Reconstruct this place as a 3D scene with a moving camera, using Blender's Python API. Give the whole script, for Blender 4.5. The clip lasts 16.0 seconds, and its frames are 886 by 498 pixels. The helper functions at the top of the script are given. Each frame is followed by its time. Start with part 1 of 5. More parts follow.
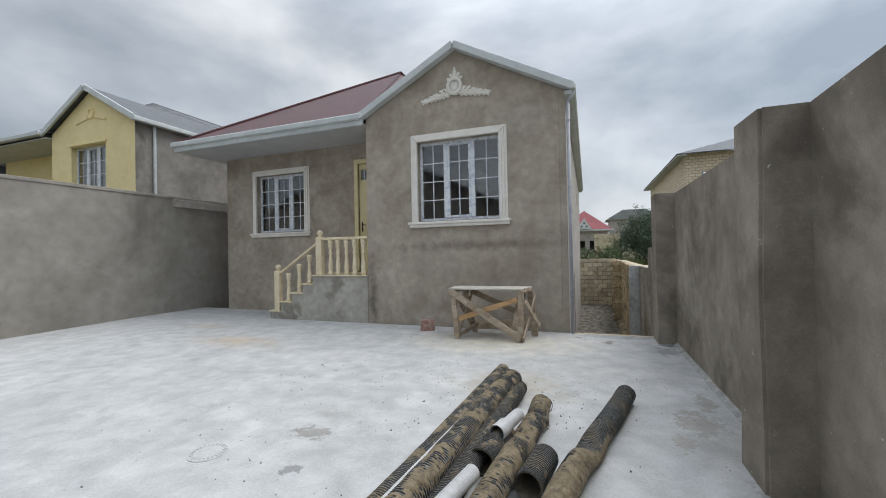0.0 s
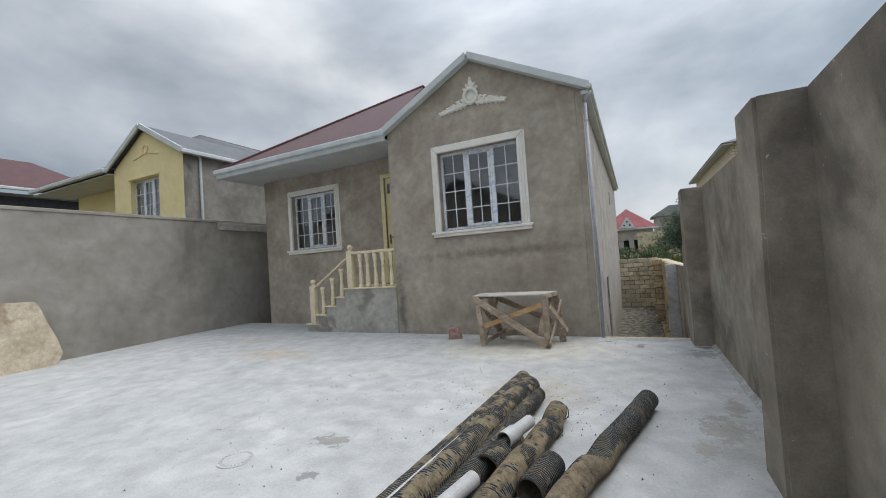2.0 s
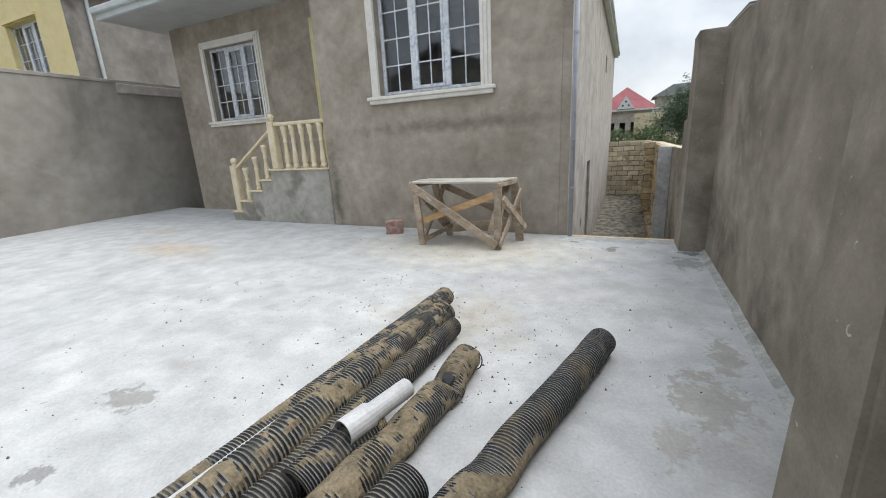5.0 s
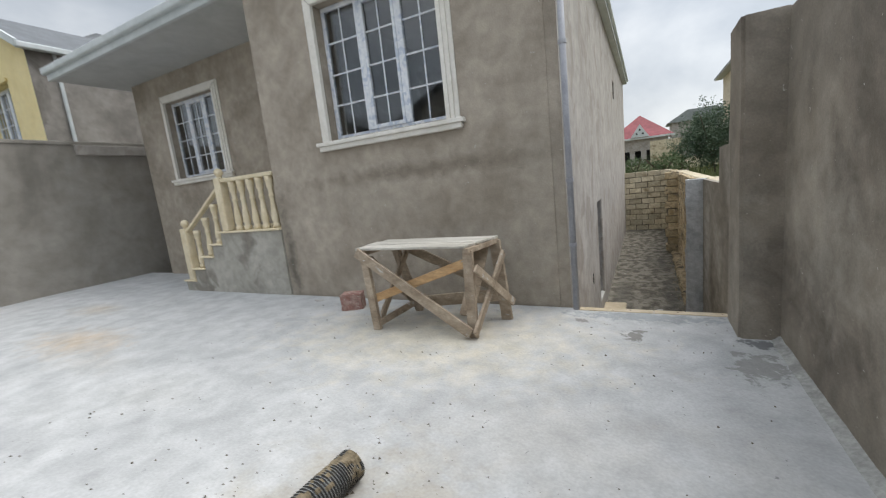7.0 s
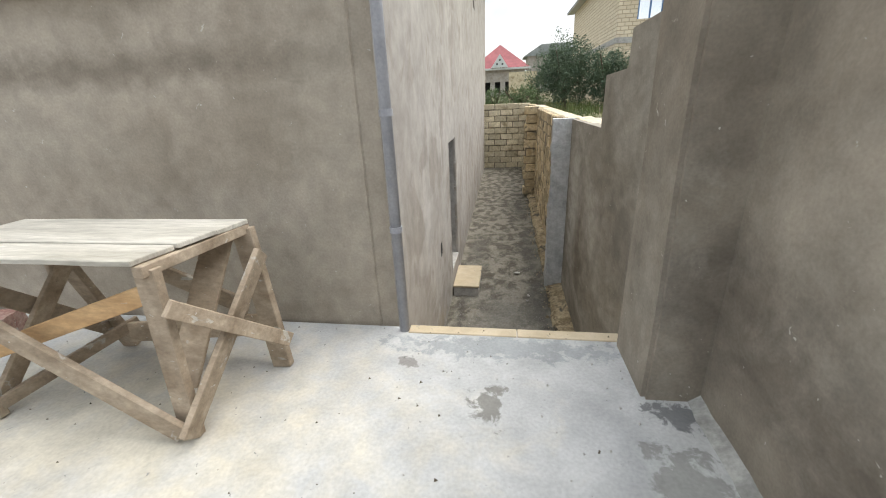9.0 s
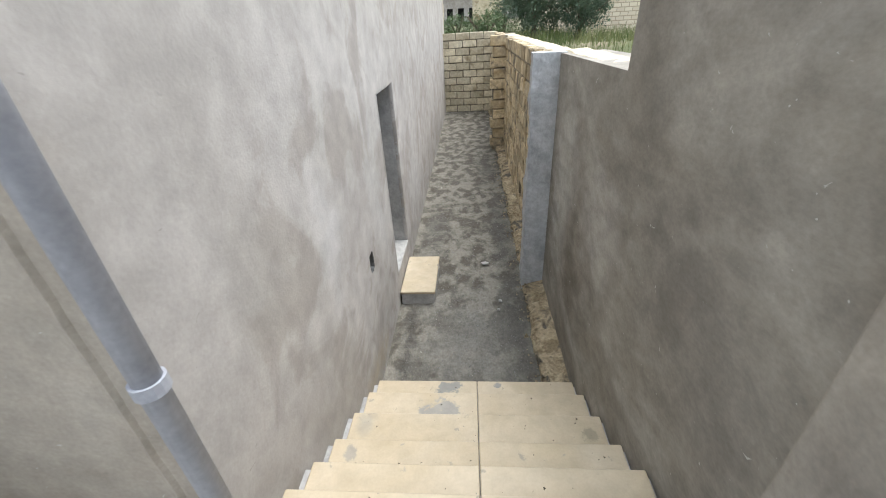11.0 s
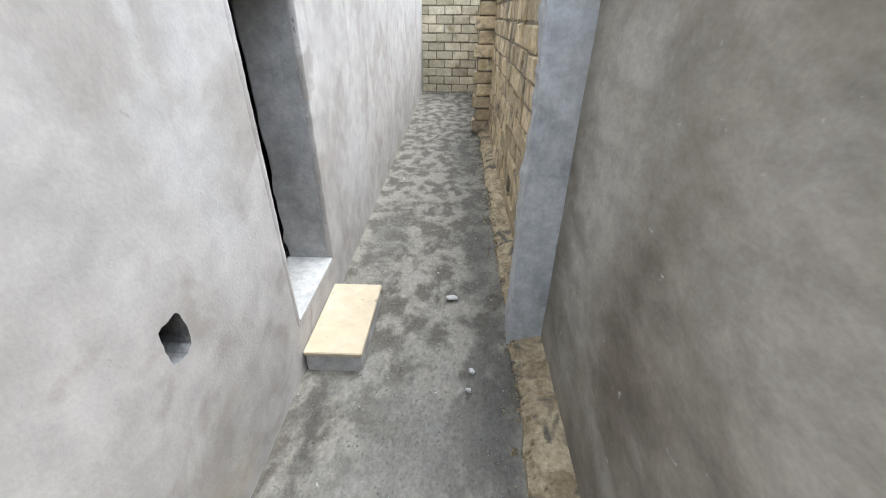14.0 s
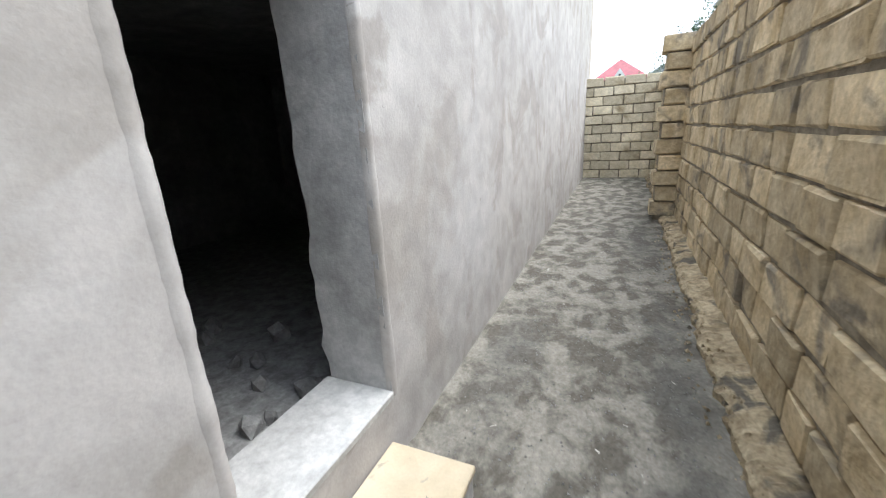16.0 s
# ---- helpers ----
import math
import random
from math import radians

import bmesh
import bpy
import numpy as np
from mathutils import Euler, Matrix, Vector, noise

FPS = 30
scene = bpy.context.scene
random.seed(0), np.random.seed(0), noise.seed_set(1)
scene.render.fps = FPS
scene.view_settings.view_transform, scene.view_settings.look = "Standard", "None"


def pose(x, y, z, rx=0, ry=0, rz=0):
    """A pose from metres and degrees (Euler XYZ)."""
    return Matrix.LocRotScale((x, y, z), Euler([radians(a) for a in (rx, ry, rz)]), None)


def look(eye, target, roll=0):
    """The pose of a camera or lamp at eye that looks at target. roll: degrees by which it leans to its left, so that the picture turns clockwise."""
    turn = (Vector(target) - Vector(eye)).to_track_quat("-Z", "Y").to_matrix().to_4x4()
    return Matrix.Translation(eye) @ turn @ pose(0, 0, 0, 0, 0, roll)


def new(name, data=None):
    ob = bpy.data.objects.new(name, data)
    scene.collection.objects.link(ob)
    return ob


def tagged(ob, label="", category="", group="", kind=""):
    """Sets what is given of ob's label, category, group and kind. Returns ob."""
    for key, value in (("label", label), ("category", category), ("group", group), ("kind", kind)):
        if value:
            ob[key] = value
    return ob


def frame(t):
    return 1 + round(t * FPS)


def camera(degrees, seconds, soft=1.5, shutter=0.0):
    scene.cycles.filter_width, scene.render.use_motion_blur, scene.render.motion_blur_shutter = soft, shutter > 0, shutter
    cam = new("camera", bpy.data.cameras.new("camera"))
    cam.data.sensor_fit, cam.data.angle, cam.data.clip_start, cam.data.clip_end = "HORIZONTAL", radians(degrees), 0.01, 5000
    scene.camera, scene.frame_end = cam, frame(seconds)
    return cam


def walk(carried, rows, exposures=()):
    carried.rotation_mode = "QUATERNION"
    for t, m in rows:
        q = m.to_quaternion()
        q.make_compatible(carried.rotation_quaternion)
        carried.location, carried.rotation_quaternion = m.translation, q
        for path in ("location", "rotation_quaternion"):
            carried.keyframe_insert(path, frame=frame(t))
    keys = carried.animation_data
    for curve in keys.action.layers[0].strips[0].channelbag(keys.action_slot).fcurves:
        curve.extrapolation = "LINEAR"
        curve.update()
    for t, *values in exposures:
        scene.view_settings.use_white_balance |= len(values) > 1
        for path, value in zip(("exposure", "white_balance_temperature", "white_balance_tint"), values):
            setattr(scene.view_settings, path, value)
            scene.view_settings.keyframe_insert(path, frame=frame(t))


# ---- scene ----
cam = camera(96.2, 16.0, soft=1.0, shutter=0.15)
PATH = [
    (0, (0.332, -7.535, 1.482), (-0.351, -5.656, 1.502), -1.1),
    (0.5, (0.389, -7.55, 1.488), (-0.398, -5.711, 1.506), -2.9),
    (1, (0.508, -7.518, 1.483), (-0.305, -5.691, 1.523), -3.5),
    (1.5, (0.621, -7.516, 1.476), (-0.219, -5.702, 1.542), -3.8),
    (2, (0.648, -7.485, 1.485), (-0.217, -5.683, 1.553), -3.9),
    (2.5, (0.634, -7.237, 1.475), (-0.198, -5.419, 1.496), -3.7),
    (3, (0.626, -6.97, 1.44), (-0.122, -5.117, 1.382), -3.3),
    (3.5, (0.718, -6.646, 1.428), (0.026, -4.776, 1.268), -3.1),
    (3.7, (0.746, -6.536, 1.438), (0.072, -4.667, 1.216), -3.1),
    (5.8, (0.737, -5.211, 1.315), (-0.263, -3.563, 0.782), -6.2),
    (6, (0.666, -5.059, 1.399), (-0.399, -3.381, 1.174), -6.0),
    (6.5, (0.629, -4.707, 1.539), (-0.390, -3.004, 1.788), -5.3),
    (7, (0.737, -4.178, 1.435), (-0.183, -2.432, 1.110), -6.2),
    (7.5, (0.773, -3.618, 1.357), (0.207, -1.757, 0.894), -3.4),
    (8, (0.763, -3.157, 1.378), (0.396, -1.257, 0.873), -2.7),
    (8.5, (0.783, -2.642, 1.391), (0.477, -0.751, 0.817), -3.2),
    (9, (0.675, -2.204, 1.400), (0.377, -0.361, 0.683), -2.6),
    (9.5, (0.659, -1.808, 1.364), (0.389, -0.004, 0.545), -2.2),
    (11.8, (0.793, -0.169, 1.295), (0.786, 1.415, 0.075), -2.1),
    (12, (0.791, -0.098, 1.271), (0.835, 1.421, -0.029), -0.7),
    (12.5, (0.846, 0.057, 1.164), (0.839, 1.518, -0.202), -1.1),
    (13, (0.949, 0.345, 1.083), (0.953, 2.015, -0.018), 0.1),
    (13.5, (0.901, 0.647, 0.928), (0.89, 2.395, -0.044), 1.0),
    (14, (0.89, 0.949, 0.72), (0.838, 2.671, -0.297), 0.6),
    (14.5, (0.861, 1.239, 0.488), (0.703, 2.86, -0.673), -0.3),
    (15, (0.897, 1.564, 0.282), (0.596, 3.215, -0.806), -1.4),
    (15.5, (0.87, 1.886, 0.164), (0.344, 3.647, -0.625), -2.6),
    (16, (0.78, 2.248, 0.16), (-0.012, 3.996, -0.403), -3.2),
]
EXPOSURES = [(0, 0.35, 6550, 10), (0.5, 0.29, 6550, 10), (2.2, 0.29, 6550, 10), (3.0, 0.42, 6550, 10), (3.7, 0.57, 6600, 10), (5.8, 0.72, 6650, 10), (6.5, 0.25, 6550, 10), (7.0, 0.58, 6700, 10), (7.5, 0.82, 6950, 10), (8.5, 1.0, 7000, 10), (9.6, 1.3, 6900, 10), (11.8, 1.6, 6150, 10), (13.0, 1.88, 6050, 10), (13.5, 1.88, 6050, 10), (15, 2.08, 6150, 10), (15.5, 1.9, 6150, 10), (16, 1.9, 6150, 10)]
walk(cam, [(t, look(eye, target, roll)) for t, eye, target, roll in PATH], EXPOSURES)

# ---- world, sun, exposure ----
SUN_EL, SUN_AZ = 60.0, 60.0      # degrees; azimuth clockwise from +y
world = bpy.data.worlds.new("overcast_sky")
scene.world = world
world.use_nodes = True
wn, wl = world.node_tree.nodes, world.node_tree.links
wn.clear()


def wnode(kind, **kw):
    n = wn.new(kind)
    for k, v in kw.items():
        n.inputs[k].default_value = v
    return n


w_out = wn.new("ShaderNodeOutputWorld")
w_bg = wnode("ShaderNodeBackground", Strength=1.0)
sky = wn.new("ShaderNodeTexSky")
sky.sky_type, sky.sun_disc = "NISHITA", False
sky.sun_elevation, sky.sun_rotation = radians(SUN_EL), radians(SUN_AZ)
sky_dim = wn.new("ShaderNodeVectorMath")
sky_dim.operation = "SCALE"
sky_dim.inputs["Scale"].default_value = 0.09
wl.new(sky.outputs[0], sky_dim.inputs[0])
w_tc = wn.new("ShaderNodeTexCoord")
w_map = wn.new("ShaderNodeMapping")
w_map.inputs["Scale"].default_value = (1.0, 1.0, 1.9)
w_map.inputs["Location"].default_value = (0.35, 0.1, 0.2)
wl.new(w_tc.outputs["Generated"], w_map.inputs["Vector"])
w_big = wnode("ShaderNodeTexNoise", Scale=1.7, Detail=8.0, Roughness=0.5, Distortion=0.2)
wl.new(w_map.outputs[0], w_big.inputs["Vector"])
w_ramp = wn.new("ShaderNodeValToRGB")
w_ramp.color_ramp.elements[0].position, w_ramp.color_ramp.elements[0].color = 0.36, (0.235, 0.275, 0.32, 1)
w_ramp.color_ramp.elements[1].position, w_ramp.color_ramp.elements[1].color = 0.66, (0.68, 0.71, 0.74, 1)
mid = w_ramp.color_ramp.elements.new(0.5)
mid.color = (0.41, 0.45, 0.50, 1)
wl.new(w_big.outputs["Fac"], w_ramp.inputs[0])
# an overcast dome is brighter towards its top
w_sep = wn.new("ShaderNodeSeparateXYZ")
wl.new(w_tc.outputs["Generated"], w_sep.inputs[0])
w_up = wn.new("ShaderNodeMapRange")
w_up.inputs["From Min"].default_value, w_up.inputs["From Max"].default_value = 0.45, 1.0
w_up.inputs["To Min"].default_value, w_up.inputs["To Max"].default_value = 1.0, 2.3
wl.new(w_sep.outputs["Z"], w_up.inputs["Value"])
w_mul = wn.new("ShaderNodeVectorMath")
w_mul.operation = "SCALE"
wl.new(w_ramp.outputs[0], w_mul.inputs[0])
wl.new(w_up.outputs[0], w_mul.inputs["Scale"])
# and towards the veiled sun
w_dot = wn.new("ShaderNodeVectorMath")
w_dot.operation = "DOT_PRODUCT"
w_dot.inputs[1].default_value = (math.cos(radians(SUN_EL)) * math.sin(radians(SUN_AZ)), math.cos(radians(SUN_EL)) * math.cos(radians(SUN_AZ)), math.sin(radians(SUN_EL)))
wl.new(w_tc.outputs["Generated"], w_dot.inputs[0])
w_sunny = wn.new("ShaderNodeMapRange")
w_sunny.inputs["From Min"].default_value, w_sunny.inputs["From Max"].default_value = 0.35, 1.0
w_sunny.inputs["To Min"].default_value, w_sunny.inputs["To Max"].default_value = 0.95, 1.75
wl.new(w_dot.outputs["Value"], w_sunny.inputs["Value"])
w_mul2 = wn.new("ShaderNodeVectorMath")
w_mul2.operation = "SCALE"
wl.new(w_mul.outputs[0], w_mul2.inputs[0])
wl.new(w_sunny.outputs[0], w_mul2.inputs["Scale"])
w_mix = wn.new("ShaderNodeMix")
w_mix.data_type = "RGBA"
w_mix.inputs["Factor"].default_value = 0.9
wl.new(sky_dim.outputs[0], w_mix.inputs["A"])
wl.new(w_mul2.outputs[0], w_mix.inputs["B"])
wl.new(w_mix.outputs["Result"], w_bg.inputs["Color"])
wl.new(w_bg.outputs[0], w_out.inputs[0])

sun = new("sun", bpy.data.lights.new("sun", "SUN"))
sun.data.energy, sun.data.angle, sun.data.color = 1.3, radians(45), (1.0, 0.96, 0.9)
_e, _a = radians(SUN_EL), radians(SUN_AZ)
sun.matrix_world = look((math.cos(_e) * math.sin(_a) * 30, math.cos(_e) * math.cos(_a) * 30, math.sin(_e) * 30), (0, 0, 0))


# ---- materials ----
def surf(name, base, other, scale=2.0, rough=0.85, bump=0.3, grain=60.0, contrast=(0.35, 0.65), distort=0.4, spec=0.3,
         fine=0.25, stain=None, stain_scale=1.0, stain_at=(0.58, 0.66), vary=0.0, metal=0.0, stretch=(1, 1, 1), detail=6.0, spots=(), mid=0.3, fleck=None):
    """A two-scale procedural surface in world metres: broad blotches, grain, optional stains and relief."""
    m = bpy.data.materials.new(name)
    m.use_nodes = True
    n, l = m.node_tree.nodes, m.node_tree.links
    b = n["Principled BSDF"]
    b.inputs["Roughness"].default_value, b.inputs["Metallic"].default_value = rough, metal
    b.inputs["Specular IOR Level"].default_value = spec
    g = n.new("ShaderNodeNewGeometry")
    mp = n.new("ShaderNodeMapping")
    mp.inputs["Scale"].default_value = stretch
    l.new(g.outputs["Position"], mp.inputs["Vector"])
    vec = mp.outputs[0]

    def noise_tex(sc, det=6.0, dist=0.0, ro=0.55):
        t = n.new("ShaderNodeTexNoise")
        t.inputs["Scale"].default_value, t.inputs["Detail"].default_value = sc, det
        t.inputs["Distortion"].default_value, t.inputs["Roughness"].default_value = dist, ro
        l.new(vec, t.inputs["Vector"])
        return t.outputs["Fac"]

    def ramp(fac, lo, hi, c0=(0, 0, 0), c1=(1, 1, 1)):
        r = n.new("ShaderNodeValToRGB")
        r.color_ramp.elements[0].position, r.color_ramp.elements[0].color = lo, (*c0, 1)
        r.color_ramp.elements[1].position, r.color_ramp.elements[1].color = hi, (*c1, 1)
        l.new(fac, r.inputs[0])
        return r.outputs[0]

    def mix(fac, a, c, mode="MIX"):
        x = n.new("ShaderNodeMix")
        x.data_type, x.blend_type = "RGBA", mode
        for sock, val in (("Factor", fac), ("A", a), ("B", c)):
            if isinstance(val, (int, float)):
                x.inputs[sock].default_value = val
            elif isinstance(val, tuple):
                x.inputs[sock].default_value = (*val, 1)
            else:
                l.new(val, x.inputs[sock])
        return x.outputs["Result"]

    broad = noise_tex(scale, detail, distort)
    small = noise_tex(grain, 4.0)
    col = ramp(broad, contrast[0], contrast[1], base, other)
    if stain:
        col = mix(ramp(noise_tex(stain_scale, 8.0, 0.6), stain_at[0], stain_at[1]), col, stain)
    if spots:
        edge, crisp = noise_tex(5.0, 8.0, 0.3, 0.65), noise_tex(11.0, 8.0, 0.4, 0.68)
    for (sx, sy, sz), (rx, ry, rz), tint, much in spots:
        sm = n.new("ShaderNodeMapping")
        sm.inputs["Location"].default_value = (-sx / rx, -sy / ry, -sz / rz)
        sm.inputs["Scale"].default_value = (1 / rx, 1 / ry, 1 / rz)
        l.new(g.outputs["Position"], sm.inputs["Vector"])
        ln = n.new("ShaderNodeVectorMath")
        ln.operation = "LENGTH"
        l.new(sm.outputs[0], ln.inputs[0])
        ad = n.new("ShaderNodeMath")
        ad.operation = "MULTIPLY_ADD"
        ad.inputs[1].default_value = 3.2
        l.new(crisp if much > 0.84 else edge, ad.inputs[0])
        l.new(ln.outputs["Value"], ad.inputs[2])
        col = mix(ramp(ad.outputs[0], 0.0, 1.0, (much, much, much), (0, 0, 0)), col, tint)
        rp = ad.outputs[0].links[0].to_node if ad.outputs[0].links else None
        rp.color_ramp.elements[0].position, rp.color_ramp.elements[1].position = 0.0, 1.0
        md = n.new("ShaderNodeMapRange")
        md.inputs["From Min"].default_value, md.inputs["From Max"].default_value = (2.15, 2.4) if much > 0.84 else (1.7, 2.9)
        l.new(ad.outputs[0], md.inputs["Value"])
        l.new(md.outputs[0], rp.inputs[0])
    if mid:
        patch = noise_tex(scale * 4.3, 7.0, 0.25, 0.6)
        col = mix(mid, col, ramp(patch, 0.36, 0.64, (0.45, 0.45, 0.45), (1.25, 1.25, 1.25)), "MULTIPLY")
    if fleck:
        col = mix(ramp(noise_tex(22.0, 3.0, 0.8), 0.715, 0.74), col, fleck)
    col = mix(fine, col, ramp(small, 0.3, 0.7, (0.35, 0.35, 0.35), (1, 1, 1)), "MULTIPLY")
    if vary:
        oi = n.new("ShaderNodeObjectInfo")
        mr = n.new("ShaderNodeMapRange")
        mr.inputs["To Min"].default_value, mr.inputs["To Max"].default_value = 1 - vary, 1 + vary
        l.new(oi.outputs["Random"], mr.inputs["Value"])
        hs = n.new("ShaderNodeHueSaturation")
        l.new(mr.outputs[0], hs.inputs["Value"])
        l.new(col, hs.inputs["Color"])
        col = hs.outputs[0]
    l.new(col, b.inputs["Base Color"])
    bp = n.new("ShaderNodeBump")
    bp.inputs["Strength"].default_value, bp.inputs["Distance"].default_value = bump, 0.02
    h = n.new("ShaderNodeMath")
    h.operation = "MULTIPLY_ADD"
    h.inputs[1].default_value = 0.35
    l.new(small, h.inputs[0])
    l.new(broad, h.inputs[2])
    l.new(h.outputs[0], bp.inputs["Height"])
    l.new(bp.outputs[0], b.inputs["Normal"])
    return m


# marks on the yard floor: x, y, reach in x, reach in y, colour, strength
YARD_SPOTS = (
    ((-1.2, -1.0, 0), (1.5, 0.8, 9), (0.60, 0.55, 0.44), 0.75), ((-5.6, -2.1, 0), (0.9, 0.35, 9), (0.52, 0.43, 0.33), 0.8), ((-7.4, -1.2, 0), (0.6, 0.25, 9), (0.50, 0.43, 0.34), 0.6),
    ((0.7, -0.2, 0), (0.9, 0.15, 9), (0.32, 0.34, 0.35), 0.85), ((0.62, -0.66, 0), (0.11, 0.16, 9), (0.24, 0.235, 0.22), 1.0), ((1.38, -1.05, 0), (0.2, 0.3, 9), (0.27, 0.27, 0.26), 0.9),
    ((1.24, -3.55, 0), (0.24, 0.4, 9), (0.33, 0.32, 0.29), 0.9), ((1.35, -4.0, 0), (0.3, 0.6, 9), (0.40, 0.39, 0.37), 0.7), ((-0.5, -3.0, 0), (0.6, 0.5, 9), (0.40, 0.36, 0.29), 0.75),
    ((-1.96, -4.67, 0), (0.24, 0.15, 9), (0.30, 0.295, 0.28), 0.9), ((-2.05, -4.3, 0), (0.3, 0.10, 9), (0.40, 0.395, 0.38), 0.7), ((-1.72, -5.2, 0), (0.12, 0.12, 9), (0.25, 0.25, 0.25), 0.9),
    ((0.2, -2.2, 0), (0.8, 0.5, 9), (0.45, 0.44, 0.42), 0.6), ((1.2, -2.2, 0), (0.25, 0.5, 9), (0.40, 0.40, 0.39), 0.7), ((-3.5, -3.4, 0), (0.5, 0.12, 9), (0.42, 0.425, 0.43), 0.6),
    ((1.38, -3.0, 0), (0.14, 0.3, 9), (0.34, 0.33, 0.30), 0.9), ((1.02, -3.95, 0), (0.12, 0.2, 9), (0.37, 0.36, 0.33), 0.9), ((1.42, -4.6, 0), (0.15, 0.5, 9), (0.33, 0.325, 0.30), 0.9), ((-3.0, -2.6, 0), (0.5, 0.25, 9), (0.50, 0.50, 0.49), 0.6),
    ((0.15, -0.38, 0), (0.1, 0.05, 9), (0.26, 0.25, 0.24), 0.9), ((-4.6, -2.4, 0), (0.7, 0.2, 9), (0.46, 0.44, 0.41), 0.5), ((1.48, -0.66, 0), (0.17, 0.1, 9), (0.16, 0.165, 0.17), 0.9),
)
# marks on the plaster
WALL_SPOTS = (
    ((-4.02, 0, 0.55), (0.10, 0.3, 0.75), (0.13, 0.12, 0.10), 0.8), ((-1.6, 0, 1.62), (2.0, 0.3, 0.10), (0.20, 0.17, 0.135), 0.7), ((-0.9, 0, 0.45), (0.9, 0.3, 0.45), (0.44, 0.40, 0.34), 0.55),
    ((-0.25, 0, 1.1), (0.35, 0.3, 0.9), (0.42, 0.38, 0.32), 0.5), ((-2.4, 0, 1.25), (0.8, 0.3, 0.25), (0.42, 0.38, 0.32), 0.5), ((-0.7, 0, 4.0), (0.5, 0.3, 0.35), (0.42, 0.38, 0.33), 0.6),
    ((-7.5, 1.14, 1.2), (1.2, 0.3, 0.5), (0.38, 0.34, 0.29), 0.45), ((1.47, 2.45, 0.1), (0.3, 0.3, 0.75), (0.50, 0.48, 0.44), 0.8), ((1.47, 1.5, 0.3), (0.3, 0.28, 0.30), (0.50, 0.47, 0.43), 0.65),
    ((1.47, 0.75, 0.3), (0.3, 0.4, 0.4), (0.21, 0.19, 0.16), 0.6), ((1.47, 1.95, -0.35), (0.3, 0.3, 0.5), (0.17, 0.145, 0.115), 0.8), ((1.6, -1.3, 0.9), (0.3, 0.6, 0.5), (0.46, 0.42, 0.36), 0.55),
    ((1.6, -2.6, 0.6), (0.3, 0.7, 0.5), (0.43, 0.385, 0.325), 0.5), ((1.6, -1.0, 2.0), (0.3, 0.8, 0.35), (0.23, 0.205, 0.175), 0.6), ((1.34, -0.35, 0.5), (0.15, 0.5, 0.8), (0.40, 0.37, 0.32), 0.5),
)
SIDE_SPOTS = (
    ((0, 1.6, -1.0), (0.3, 0.45, 0.14), (0.40, 0.34, 0.25), 0.8), ((0, 0.9, -0.6), (0.3, 0.4, 0.3), (0.36, 0.335, 0.30), 0.6), ((0, 1.2, 0.35), (0.3, 0.18, 0.4), (0.52, 0.51, 0.50), 0.6),
    ((0, 0.55, 0.55), (0.3, 0.2, 0.3), (0.36, 0.335, 0.305), 0.7), ((0, 2.3, 0.2), (0.3, 0.25, 0.5), (0.50, 0.49, 0.47), 0.5), ((0, 2.2, -0.75), (0.3, 0.3, 0.18), (0.36, 0.34, 0.31), 0.6),
    ((0, 4.4, -0.4), (0.3, 0.5, 0.6), (0.50, 0.49, 0.48), 0.5), ((0, 3.9, -1.0), (0.3, 0.6, 0.15), (0.36, 0.34, 0.315), 0.6),
)
# darker and smoother places on the alley floor, mostly along the walls
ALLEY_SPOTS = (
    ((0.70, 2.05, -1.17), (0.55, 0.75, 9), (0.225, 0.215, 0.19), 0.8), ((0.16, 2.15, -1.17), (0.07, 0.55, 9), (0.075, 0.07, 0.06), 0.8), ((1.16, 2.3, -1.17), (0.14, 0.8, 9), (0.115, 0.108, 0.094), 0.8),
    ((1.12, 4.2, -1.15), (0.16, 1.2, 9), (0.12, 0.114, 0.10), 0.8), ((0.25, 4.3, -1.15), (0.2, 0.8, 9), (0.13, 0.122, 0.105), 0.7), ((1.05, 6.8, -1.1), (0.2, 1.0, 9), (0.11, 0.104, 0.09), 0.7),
)
# mortar smeared on the stone steps
STEP_SPOTS = (
    ((0.56, 1.40, -0.98), (0.13, 0.07, 0.09), (0.25, 0.25, 0.235), 0.9), ((0.92, 1.42, -0.98), (0.05, 0.04, 0.09), (0.27, 0.265, 0.25), 0.9), ((0.55, 1.10, -0.82), (0.16, 0.09, 0.09), (0.32, 0.31, 0.285), 0.85),
    ((0.12, 0.86, -0.65), (0.06, 0.08, 0.09), (0.36, 0.33, 0.27), 0.7), ((1.37, 0.80, -0.65), (0.05, 0.05, 0.09), (0.33, 0.29, 0.21), 0.85), ((0.13, 0.55, -0.49), (0.06, 0.06, 0.09), (0.34, 0.31, 0.26), 0.85),
)
M = {}
M["plaster"] = surf("cement_plaster", (0.345, 0.298, 0.243), (0.50, 0.442, 0.37), 1.6, 0.9, 0.25, 70, (0.28, 0.72), 0.25, stain=(0.30, 0.257, 0.207), stain_scale=1.2, stain_at=(0.48, 0.72), mid=0.26, fleck=(0.55, 0.52, 0.47), spots=WALL_SPOTS)
# yard plaster again, darkened: the west-facing wall's shade is in this colour
M["plaster_east"] = surf("shaded_boundary_plaster", (0.22, 0.19, 0.152), (0.37, 0.325, 0.27), 1.1, 0.9, 0.25, 70, (0.33, 0.68), 0.9, stain=(0.17, 0.147, 0.12), stain_scale=0.9, stain_at=(0.52, 0.66), mid=0.32, fleck=(0.55, 0.52, 0.47), spots=WALL_SPOTS)
